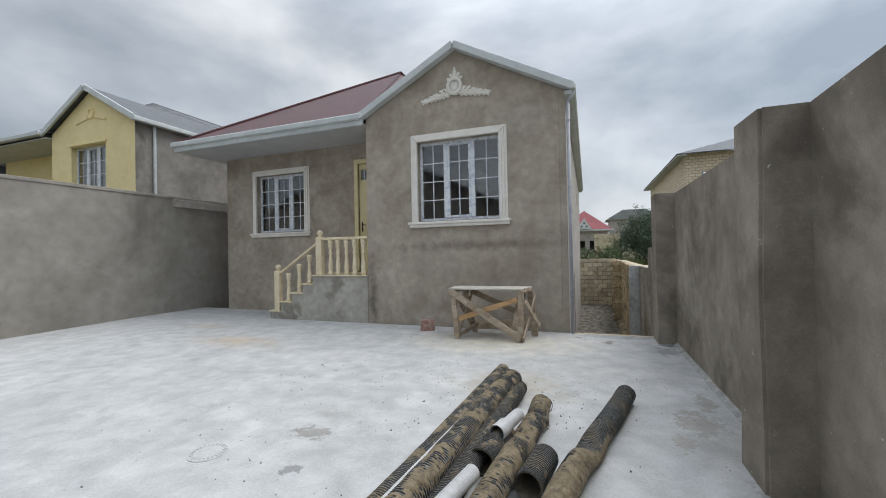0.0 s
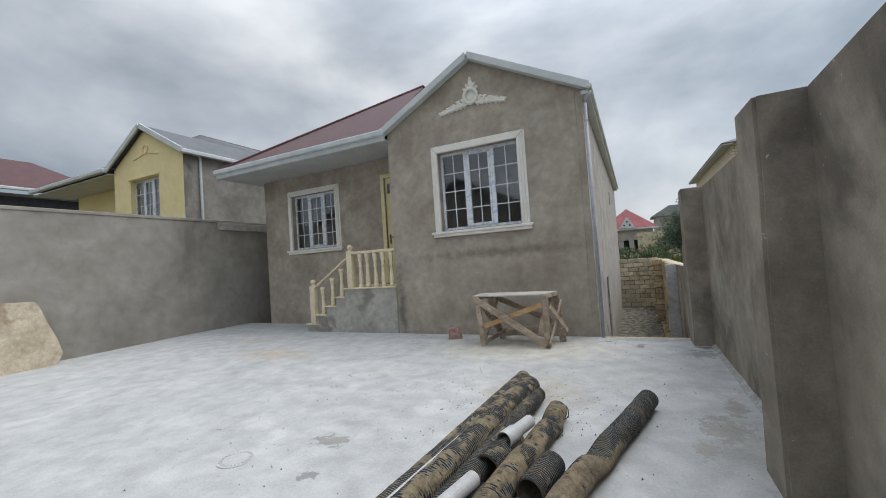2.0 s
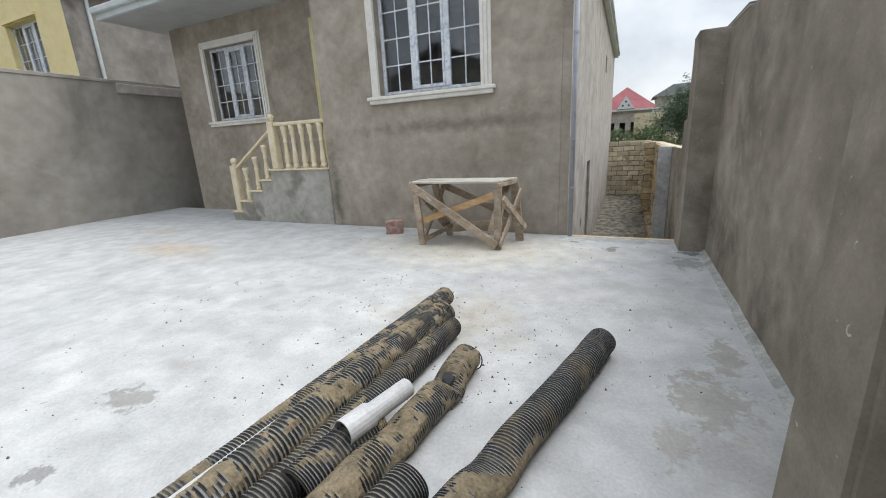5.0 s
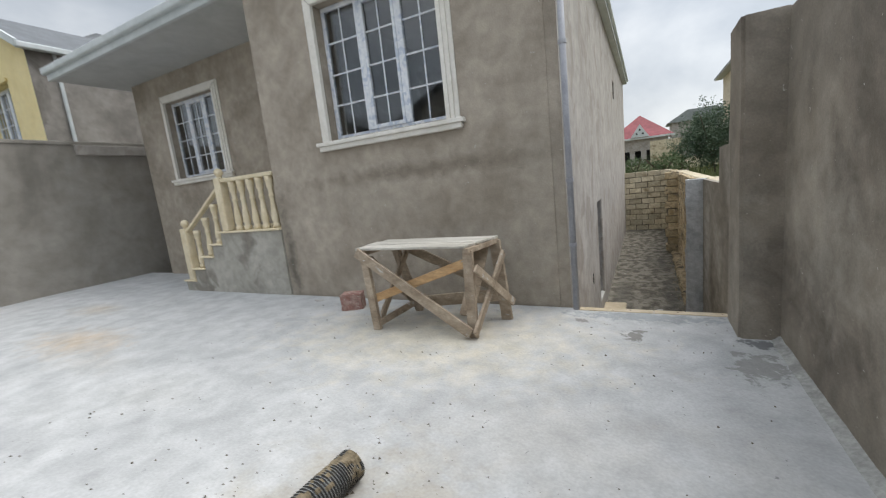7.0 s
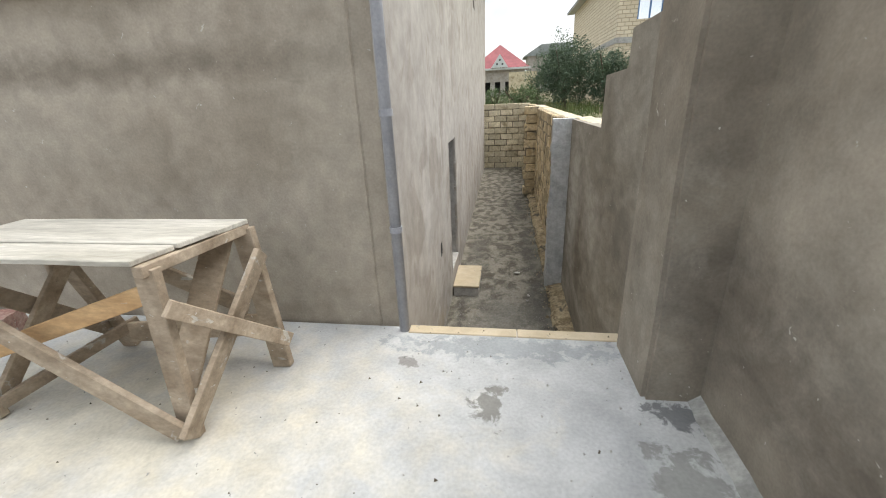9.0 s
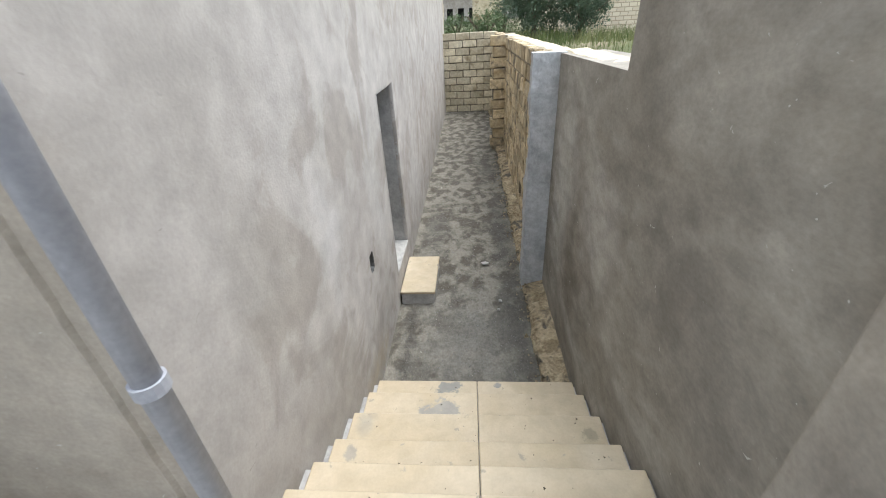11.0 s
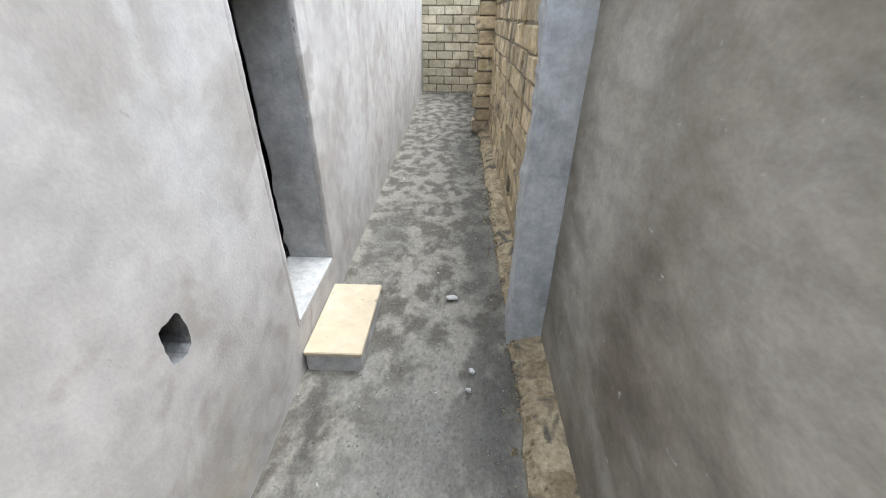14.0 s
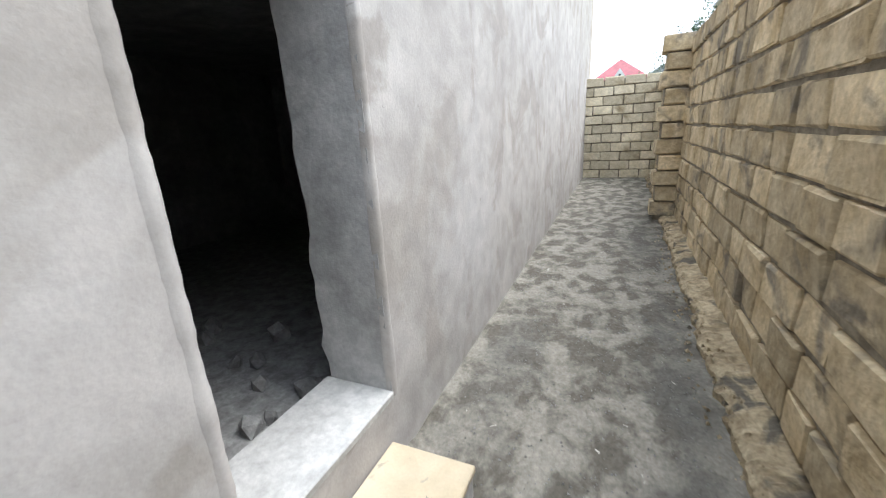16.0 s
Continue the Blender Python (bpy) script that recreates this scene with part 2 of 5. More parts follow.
M["plaster_grey"] = surf("grey_boundary_plaster", (0.27, 0.25, 0.22), (0.38, 0.355, 0.32), 1.0, 0.9, 0.2, 60, (0.33, 0.68), 0.8, stain=(0.215, 0.2, 0.175), stain_scale=0.5, stain_at=(0.55, 0.72), mid=0.2)
M["plaster_side"] = surf("pale_house_plaster", (0.36, 0.335, 0.308), (0.465, 0.438, 0.41), 1.4, 0.9, 0.2, 70, (0.3, 0.7), 0.5, stain=(0.345, 0.316, 0.285), stain_scale=1.9, stain_at=(0.53, 0.60), mid=0.26, fleck=(0.32, 0.30, 0.28), spots=SIDE_SPOTS, fine=0.12)
M["alley_plaster"] = surf("grey_alley_plaster", (0.255, 0.230, 0.192), (0.40, 0.372, 0.326), 1.5, 0.9, 0.2, 65, (0.32, 0.68), 0.9, stain=(0.25, 0.228, 0.195), stain_scale=1.2, stain_at=(0.5, 0.68), mid=0.35, fleck=(0.5, 0.48, 0.44), spots=WALL_SPOTS, stretch=(1.0, 0.8, 1.3))
M["reveal"] = surf("fresh_grey_cement", (0.37, 0.36, 0.345), (0.52, 0.505, 0.485), 3.0, 0.9, 0.3, 60)
# sides of the wall hole: the recess's shade is put into this colour
M["hole"] = surf("shaded_hole_lining", (0.10, 0.10, 0.10), (0.2, 0.2, 0.195), 12.0, 0.95, 0.5, 60)
M["column"] = surf("bluish_cement", (0.43, 0.445, 0.455), (0.56, 0.575, 0.585), 3.0, 0.9, 0.5, 40, (0.33, 0.67), 0.8, mid=0.35)
M["white_plaster"] = surf("white_plaster", (0.43, 0.42, 0.395), (0.52, 0.51, 0.485), 4.0, 0.8, 0.3, 50)
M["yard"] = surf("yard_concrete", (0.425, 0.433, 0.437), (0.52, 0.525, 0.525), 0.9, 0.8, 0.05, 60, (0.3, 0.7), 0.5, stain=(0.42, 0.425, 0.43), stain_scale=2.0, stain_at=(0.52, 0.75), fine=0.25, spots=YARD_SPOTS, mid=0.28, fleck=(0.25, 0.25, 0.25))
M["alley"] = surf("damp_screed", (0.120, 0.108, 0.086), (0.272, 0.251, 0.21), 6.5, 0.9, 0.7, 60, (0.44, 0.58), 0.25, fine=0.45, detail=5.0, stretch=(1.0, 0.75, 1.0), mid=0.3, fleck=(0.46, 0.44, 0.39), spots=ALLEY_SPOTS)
M["footing"] = surf("rough_footing", (0.25, 0.195, 0.12), (0.50, 0.41, 0.275), 9.0, 0.95, 0.9, 50, (0.36, 0.64), 0.6, stain=(0.13, 0.115, 0.09), stain_scale=5.0, stain_at=(0.54, 0.62), mid=0.45)
M["cream_tile"] = surf("cream_limestone_tile", (0.475, 0.388, 0.262), (0.56, 0.475, 0.35), 2.5, 0.6, 0.1, 90, (0.3, 0.7), 0.8, stain=(0.36, 0.32, 0.25), stain_scale=11.0, stain_at=(0.655, 0.70), fine=0.1, mid=0.16, fleck=(0.27, 0.25, 0.21), spots=STEP_SPOTS)
M["cream"] = surf("cream_stone", (0.70, 0.60, 0.41), (0.78, 0.69, 0.51), 5.0, 0.6, 0.1, 80, fine=0.12, mid=0.1)
M["trim"] = surf("pale_stone_trim", (0.75, 0.72, 0.655), (0.83, 0.805, 0.75), 4.0, 0.65, 0.12, 80, fine=0.15, mid=0.1)
M["pvc"] = surf("white_pvc", (0.66, 0.69, 0.74), (0.80, 0.82, 0.84), 30.0, 0.4, 0.03, 90, stain=(0.50, 0.56, 0.66), stain_scale=14, stain_at=(0.5, 0.6), fine=0.08, mid=0.08)
M["white_metal"] = surf("white_sheet_metal", (0.50, 0.54, 0.545), (0.60, 0.635, 0.64), 2.0, 0.4, 0.03, 40, fine=0.08, mid=0.08)
M["soffit"] = surf("grey_soffit", (0.42, 0.43, 0.43), (0.50, 0.51, 0.51), 2.0, 0.6, 0.03, 40, fine=0.08, mid=0.08)
M["roof_red"] = surf("maroon_sheet_roof", (0.075, 0.028, 0.03), (0.105, 0.038, 0.04), 2.5, 0.5, 0.08, 50)
M["roof_grey"] = surf("slate_grey_roof", (0.09, 0.10, 0.11), (0.13, 0.14, 0.155), 2.5, 0.5, 0.08, 50)
M["roof_bright"] = surf("bright_red_roof", (0.23, 0.05, 0.06), (0.29, 0.075, 0.085), 0.5, 0.6, 0.05, 5)
M["yellow"] = surf("yellow_paint", (0.84, 0.70, 0.37), (0.88, 0.75, 0.43), 1.5, 0.8, 0.05, 60, fine=0.1, mid=0.08)
M["yellow_door"] = surf("cream_yellow_door", (0.68, 0.60, 0.33), (0.75, 0.67, 0.41), 3.0, 0.5, 0.03, 60, fine=0.08, mid=0.08)
M["block"] = surf("limestone_block", (0.43, 0.33, 0.19), (0.66, 0.55, 0.375), 5.0, 0.92, 0.9, 45, (0.3, 0.68), 0.5, stain=(0.24, 0.205, 0.155), stain_scale=4.5, stain_at=(0.53, 0.66), vary=0.28, fine=0.3, mid=0.35)
M["block_pale"] = surf("pale_limestone_block", (0.58, 0.50, 0.345), (0.74, 0.66, 0.50), 4.0, 0.92, 0.7, 40, (0.3, 0.68), 0.4, stain=(0.33, 0.26, 0.16), stain_scale=1.6, stain_at=(0.55, 0.66), vary=0.2, fine=0.3)
M["mortar"] = surf("mortar", (0.17, 0.145, 0.11), (0.36, 0.32, 0.25), 9.0, 0.95, 0.9, 50)
M["wood"] = surf("weathered_wood", (0.30, 0.232, 0.168), (0.50, 0.412, 0.318), 5.0, 0.85, 0.3, 60, stain=(0.55, 0.52, 0.47), stain_scale=8.0, stain_at=(0.63, 0.68), stretch=(0.8, 1.3, 1.3), vary=0.16, fleck=(0.68, 0.66, 0.61))
M["wood_orange"] = surf("fresh_orange_board", (0.54, 0.33, 0.16), (0.66, 0.44, 0.24), 5.0, 0.75, 0.2, 60, stain=(0.55, 0.5, 0.44), stain_scale=9.0, stain_at=(0.64, 0.69), stretch=(0.5, 1.5, 1.5))
M["wood_top"] = surf("cement_dusted_planks", (0.45, 0.425, 0.37), (0.62, 0.59, 0.53), 4.0, 0.9, 0.25, 60, stretch=(0.3, 2.0, 1.0), vary=0.08)
M["hose"] = surf("black_corrugated_pipe", (0.085, 0.09, 0.092), (0.20, 0.20, 0.192), 12.0, 0.6, 0.1, 60, stain=(0.22, 0.185, 0.125), stain_scale=7.0, stain_at=(0.5, 0.72))
M["hose_mud"] = surf("muddy_fibre_pipe", (0.165, 0.132, 0.086), (0.29, 0.235, 0.158), 14.0, 0.95, 0.7, 70, stain=(0.105, 0.09, 0.066), stain_scale=9.0, stain_at=(0.54, 0.72), fine=0.5)
M["hose_dusty"] = surf("dusty_black_pipe", (0.10, 0.108, 0.11), (0.235, 0.24, 0.235), 11.0, 0.7, 0.1, 60, stain=(0.26, 0.215, 0.145), stain_scale=5.0, stain_at=(0.5, 0.7), stretch=(1, 1, 1))
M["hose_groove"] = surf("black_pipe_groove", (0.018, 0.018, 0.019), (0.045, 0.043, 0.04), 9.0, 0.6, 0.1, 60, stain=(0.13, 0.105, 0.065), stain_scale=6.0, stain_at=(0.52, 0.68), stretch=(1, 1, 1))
M["hose_in"] = surf("pipe_inside", (0.06, 0.055, 0.045), (0.16, 0.14, 0.105), 8.0, 0.8, 0.1, 50)
M["red_brick"] = surf("reddish_block", (0.30, 0.15, 0.125), (0.47, 0.34, 0.295), 14.0, 0.9, 0.5, 60, stain=(0.5, 0.46, 0.42), stain_scale=20.0, stain_at=(0.6, 0.66))
M["stone_slab"] = surf("sandy_stone_slab", (0.44, 0.37, 0.27), (0.58, 0.51, 0.40), 3.0, 0.92, 0.5, 40, stain=(0.36, 0.29, 0.20), stain_scale=2.0)
M["pipe_white"] = surf("dusty_white_plastic", (0.44, 0.445, 0.45), (0.56, 0.56, 0.565), 6.0, 0.45, 0.03, 60, mid=0.12)
M["pipe_grey"] = surf("grey_downpipe", (0.34, 0.35, 0.385), (0.43, 0.44, 0.475), 6.0, 0.45, 0.03, 60, mid=0.08)
# dark fittings and joints, and painted shade inside openings
M["dark"] = surf("dark_parts_and_shade", (0.02, 0.02, 0.022), (0.035, 0.035, 0.04), 5.0, 0.8, 0.1, 40)
M["earth"] = surf("dry_earth", (0.20, 0.165, 0.11), (0.30, 0.25, 0.17), 0.5, 0.95, 0.5, 8, stain=(0.09, 0.11, 0.045), stain_scale=0.25, stain_at=(0.4, 0.6))
M["rubble"] = surf("rubble", (0.22, 0.21, 0.2), (0.4, 0.39, 0.37), 12.0, 0.9, 0.4, 50, vary=0.2)
M["crumb"] = surf("dark_crumbs", (0.10, 0.085, 0.065), (0.2, 0.17, 0.13), 30.0, 0.95, 0.2, 90)
M["leaf"] = surf("bush_leaf", (0.06, 0.105, 0.04), (0.13, 0.18, 0.075), 1.5, 0.6, 0.0, 20)
M["leaf_dark"] = surf("tree_leaf", (0.055, 0.095, 0.06), (0.125, 0.175, 0.105), 1.2, 0.6, 0.0, 20)
M["grass"] = surf("wild_grass", (0.10, 0.15, 0.045), (0.24, 0.25, 0.11), 0.8, 0.8, 0.0, 20)
M["bark"] = surf("bark", (0.09, 0.07, 0.05), (0.15, 0.12, 0.09), 9.0, 0.95, 0.5, 40)
M["stain"] = surf("grey_cement_spill", (0.30, 0.30, 0.285), (0.44, 0.44, 0.42), 9.0, 0.9, 0.4, 50)

M["stair_plaster"] = surf("greenish_stair_plaster", (0.37, 0.355, 0.31), (0.49, 0.47, 0.42), 1.6, 0.9, 0.25, 60, stain=(0.29, 0.27, 0.235), stain_scale=1.5)
M["plaster_neighbour"] = surf("neighbour_plaster", (0.22, 0.205, 0.185), (0.34, 0.32, 0.29), 0.9, 0.9, 0.2, 50, stain=(0.18, 0.165, 0.145), stain_scale=0.8)
M["blue_frame"] = surf("blue_window_frame", (0.10, 0.20, 0.42), (0.14, 0.26, 0.50), 3.0, 0.5, 0.02, 30)
M["roof_far"] = surf("far_grey_green_roof", (0.26, 0.29, 0.29), (0.32, 0.35, 0.35), 0.4, 0.7, 0.02, 5)


def glass(name, tint):
    m = bpy.data.materials.new(name)
    m.use_nodes = True
    b = m.node_tree.nodes["Principled BSDF"]
    b.inputs["Base Color"].default_value = (*tint, 1)
    b.inputs["Roughness"].default_value = 0.04
    b.inputs["Specular IOR Level"].default_value = 0.7
    b.inputs["Transmission Weight"].default_value = 1.0
    b.inputs["IOR"].default_value = 1.85
    return m


def brick_material(name, c1, c2, joint):
    m = bpy.data.materials.new(name)
    m.use_nodes = True
    n, l = m.node_tree.nodes, m.node_tree.links
    b = n["Principled BSDF"]
    b.inputs["Roughness"].default_value = 0.9
    g, sp, ad, cb, br = (n.new(k) for k in ("ShaderNodeNewGeometry", "ShaderNodeSeparateXYZ", "ShaderNodeMath", "ShaderNodeCombineXYZ", "ShaderNodeTexBrick"))
    l.new(g.outputs["Position"], sp.inputs[0])
    l.new(sp.outputs["X"], ad.inputs[0])
    l.new(sp.outputs["Y"], ad.inputs[1])
    l.new(ad.outputs[0], cb.inputs["X"])
    l.new(sp.outputs["Z"], cb.inputs["Y"])
    l.new(cb.outputs[0], br.inputs["Vector"])
    for k, v in (("Color1", (*c1, 1)), ("Color2", (*c2, 1)), ("Mortar", (*joint, 1)), ("Scale", 1.0), ("Mortar Size", 0.02), ("Brick Width", 0.4), ("Row Height", 0.2)):
        br.inputs[k].default_value = v
    l.new(br.outputs["Color"], b.inputs["Base Color"])
    return m


M["block_wall"] = brick_material("far_limestone_blocks", (0.70, 0.62, 0.48), (0.60, 0.51, 0.38), (0.38, 0.31, 0.22))
M["glass"] = glass("window_glass", (0.80, 0.84, 0.86))


# ---- mesh helpers ----
def part(name, bm, material, parent=None, label="", smooth=False):
    """Links a bmesh as one mesh object, under a thing or a part."""
    bmesh.ops.recalc_face_normals(bm, faces=bm.faces[:])
    me = bpy.data.meshes.new(name)
    bm.to_mesh(me)
    bm.free()
    me.materials.append(M[material])
    if smooth:
        me.polygons.foreach_set("use_smooth", [True] * len(me.polygons))
    ob = new(name, me)
    ob.parent = parent
    if label:
        tagged(ob, label)
    return ob


def raw(name, verts, faces, material, parent=None, smooth=False):
    me = bpy.data.meshes.new(name)
    me.from_pydata(verts, [], faces)
    me.materials.append(M[material])
    if smooth:
        me.polygons.foreach_set("use_smooth", [True] * len(me.polygons))
    ob = new(name, me)
    ob.parent = parent
    return ob


def thing(name, label, category, group="", kind="", at=(0, 0, 0)):
    ob = tagged(new(name), label, category, group, kind)
    ob.location = at
    ob.empty_display_size = 0.1
    return ob


def box(bm, x0, x1, y0, y1, z0, z1, bevel=0.0):
    ret = bmesh.ops.create_cube(bm, size=1.0, matrix=Matrix.Translation(((x0 + x1) / 2, (y0 + y1) / 2, (z0 + z1) / 2)) @ Matrix.Diagonal((x1 - x0, y1 - y0, z1 - z0, 1)))
    if bevel:
        es = list({e for v in ret["verts"] for e in v.link_edges})
        bmesh.ops.bevel(bm, geom=es, offset=bevel, segments=1, affect="EDGES", profile=0.5)
    return bm


def boxed(x0, x1, y0, y1, z0, z1, bevel=0.0):
    return box(bmesh.new(), x0, x1, y0, y1, z0, z1, bevel)


def beam(bm, a, b, w, t, side=(0, 0, 1), bevel=0.004):
    """A board from a to b, w wide along side, t thick across."""
    a, b = Vector(a), Vector(b)
    d = (b - a).normalized()
    s = Vector(side)
    s = (s - d * s.dot(d)).normalized()
    u = d.cross(s)
    m = Matrix((d, s, u)).transposed().to_4x4()
    m.translation = (a + b) / 2
    ret = bmesh.ops.create_cube(bm, size=1.0, matrix=m @ Matrix.Diagonal(((b - a).length, w, t, 1)))
    if bevel:
        bmesh.ops.bevel(bm, geom=list({e for v in ret["verts"] for e in v.link_edges}), offset=bevel, segments=1, affect="EDGES")
    return bm


def rod(bm, a, b, r, seg=10):
    a, b = Vector(a), Vector(b)
    m = (b - a).to_track_quat("Z", "Y").to_matrix().to_4x4()
    m.translation = (a + b) / 2
    bmesh.ops.create_cone(bm, cap_ends=True, segments=seg, radius1=r, radius2=r, depth=(b - a).length, matrix=m)
    return bm


def lathe(profile, seg=16):
    """A turned shape from (radius, height) pairs."""
    bm = bmesh.new()
    rings = [[bm.verts.new((r * math.cos(2 * math.pi * k / seg), r * math.sin(2 * math.pi * k / seg), z)) for k in range(seg)] for r, z in profile]
    for lo, hi in zip(rings, rings[1:]):
        for k in range(seg):
            bm.faces.new((lo[k], lo[(k + 1) % seg], hi[(k + 1) % seg], hi[k]))
    bm.faces.new(rings[0][::-1])
    bm.faces.new(rings[-1])
    return bm


def wall_mesh(u0, u1, z0, z1, near, far, holes, place):
    """A wall slab from near to far with rectangular holes (u0, u1, z0, z1). place(u, depth, z) gives the point."""
    bm = bmesh.new()
    us = sorted({u0, u1, *[h[0] for h in holes], *[h[1] for h in holes]})
    zs = sorted({z0, z1, *[h[2] for h in holes], *[h[3] for h in holes]})
    solid = {}
    for i in range(len(us) - 1):
        for j in range(len(zs) - 1):
            cu, cz = (us[i] + us[i + 1]) / 2, (zs[j] + zs[j + 1]) / 2
            solid[i, j] = not any(h[0] < cu < h[1] and h[2] < cz < h[3] for h in holes)
    vs = {}

    def v(i, j, d):
        if (i, j, d) not in vs:
            vs[i, j, d] = bm.verts.new(place(us[i], d, zs[j]))
        return vs[i, j, d]

    for (i, j), s in solid.items():
        if not s:
            continue
        for d in (near, far):
            bm.faces.new((v(i, j, d), v(i + 1, j, d), v(i + 1, j + 1, d), v(i, j + 1, d)))
        for di, dj, c in ((-1, 0, ((i, j), (i, j + 1))), (1, 0, ((i + 1, j), (i + 1, j + 1))), (0, -1, ((i, j), (i + 1, j))), (0, 1, ((i, j + 1), (i + 1, j + 1)))):
            if not solid.get((i + di, j + dj), False):
                (a, b), (c2, d2) = c
                bm.faces.new((v(a, b, near), v(c2, d2, near), v(c2, d2, far), v(a, b, far)))
    return bm


def along_x(y):
    return lambda u, d, z: (u, y + d, z)


def along_y(x):
    return lambda u, d, z: (x + d, u, z)


def poly_prism(pts, offset):
    """A prism on a closed list of points, pushed by offset."""
    bm = bmesh.new()
    a = [bm.verts.new(p) for p in pts]
    b = [bm.verts.new(Vector(p) + Vector(offset)) for p in pts]
    bm.faces.new(a)
    bm.faces.new(b[::-1])
    for i in range(len(a)):
        j = (i + 1) % len(a)
        bm.faces.new((a[i], a[j], b[j], b[i]))
    return bm


def yard_z(y):
    return 0.015 * min(0.0, y + 0.8)


# ---- ground ----
def ground_z(y):
    return -1.45 + 1.75 * max(0.0, min(1.0, (y - 12.8) / 5.0)) + max(0.0, (y - 30) * 0.022)


ys = [-150, -60, -20, 0, 6, 12.6] + [13 + 0.5 * i for i in range(12)] + [20, 24, 28, 34, 42, 60, 90, 150, 300]
xs = [-300, -100, -40, -20] + [-12 + 2 * i for i in range(14)] + [20, 30, 60, 120, 300]
gv = [(x, y, ground_z(y) + (0.12 * noise.noise((x * 0.4, y * 0.4, 0)) if y > 13 else 0)) for y in ys for x in xs]
gf = [(j * len(xs) + i, j * len(xs) + i + 1, (j + 1) * len(xs) + i + 1, (j + 1) * len(xs) + i) for j in range(len(ys) - 1) for i in range(len(xs) - 1)]
tagged(raw("ground", gv, gf, "earth", smooth=True), "dry earth and weeds behind the plots", "ground", kind="structure")

# ---- yard floor ----
bm = bmesh.new()
nx, ny = 24, 20
XL, XR, YB, YF = -10.5, 1.62, -11.0, -0.02
grid = [[bm.verts.new((XL + (XR - XL) * i / nx, YB + (YF - YB) * j / ny, yard_z(YB + (YF - YB) * j / ny) + 0.004 * noise.noise((i * 1.3, j * 1.1, 2.0)))) for i in range(nx + 1)] for j in range(ny + 1)]
for j in range(ny):
    for i in range(nx):
        bm.faces.new((grid[j][i], grid[j][i + 1], grid[j + 1][i + 1], grid[j + 1][i]))
ret = bmesh.ops.extrude_face_region(bm, geom=bm.faces[:])
for v in [g for g in ret["geom"] if isinstance(g, bmesh.types.BMVert)]:
    v.co.z = -0.3
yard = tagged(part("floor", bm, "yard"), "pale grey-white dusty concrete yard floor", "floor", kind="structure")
part("apron", boxed(-10.5, -4.16, -0.02, 1.2, -0.3, -0.002), "yard", yard)

# ---- boundary walls ----
wl_ = tagged(part("wall_west", boxed(-10.75, -10.45, -11.0, 14.0, -1.5, 3.12), "plaster_grey"), "tall grey cement-plastered boundary wall", "wall", kind="structure")
part("coping", boxed(-10.78, -10.43, -11.0, 14.0, 3.12, 3.2, 0.01), "plaster_grey", wl_)
part("beam", boxed(-10.45, -10.38, 0.25, 13.0, 2.9, 3.118, 0.01), "plaster_side", wl_, "paler plaster band under the coping")
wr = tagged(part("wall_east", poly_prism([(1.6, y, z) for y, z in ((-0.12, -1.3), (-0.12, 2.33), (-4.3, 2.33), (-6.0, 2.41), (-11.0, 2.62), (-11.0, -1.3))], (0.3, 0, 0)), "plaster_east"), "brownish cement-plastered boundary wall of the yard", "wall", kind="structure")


def pier(y0, y1):
    bm = boxed(1.34, 1.62, y0, y1, -0.3, 2.345)
    bmesh.ops.subdivide_edges(bm, edges=[e for e in bm.edges if abs(e.verts[0].co.z - e.verts[1].co.z) > 1], cuts=8)
    for v in bm.verts:
        if v.co.x < 1.5:
            v.co.x += 0.012 * noise.noise((v.co.y * 3, v.co.z * 1.7, y0))
            v.co.y += 0.012 * noise.noise((v.co.y * 3, v.co.z * 1.9, y0 + 4))
    bmesh.ops.bevel(bm, geom=[e for e in bm.edges if abs(e.verts[0].co.z - e.verts[1].co.z) > 0.1 and len(e.link_faces) == 2 and e.calc_face_angle() > 1], offset=0.02, segments=2, affect="EDGES")
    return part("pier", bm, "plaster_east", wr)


pier(-4.55, -4.12)
pier(-0.56, -0.1)
pier(-9.0, -8.55)
bm = bmesh.new()
rw = []
for j in range(60):
    y = -4.1 + j * 0.06
    e = 0.02 * noise.noise((y * 3, 0, 1)) + 0.012 * noise.noise((y * 11, 0, 1))
    rw.append([bm.verts.new(p) for p in ((1.53 + e, y, yard_z(y) - 0.01), (1.565 + e, y, yard_z(y) + 0.014 + e * 0.4), (1.602, y, yard_z(y) + 0.035 + e))])
for a, b in zip(rw, rw[1:]):
    for k in range(2):
        bm.faces.new((a[k], a[k + 1], b[k + 1], b[k]))
part("skirting_fillet", bm, "stain", wr)
tagged(part("wall_south", boxed(-10.75, 1.9, -11.3, -11.0, -1.3, 2.4), "plaster_grey"), "grey plastered wall closing the yard", "wall", kind="structure")

# ---- alley beside the house ----
PROFILE = [(-0.1, -1.4), (3.06, -1.4), (3.06, 1.08), (1.4, 1.10), (1.38, 1.5), (0.79, 1.52), (0.77, 1.75), (-0.1, 1.77)]
wa = tagged(part("wall_alley", poly_prism([(1.47, y, z) for y, z in PROFILE], (0.38, 0, 0)), "alley_plaster"), "cement-plastered alley wall stepping down in height", "wall", kind="structure")
bm = boxed(1.258, 1.52, 2.9, 3.06, -1.2, 1.09)
bmesh.ops.subdivide_edges(bm, edges=[e for e in bm.edges if abs(e.verts[0].co.z - e.verts[1].co.z) > 1], cuts=60)
bmesh.ops.subdivide_edges(bm, edges=[e for e in bm.edges if abs(e.verts[0].co.x - e.verts[1].co.x) > 0.2], cuts=4)
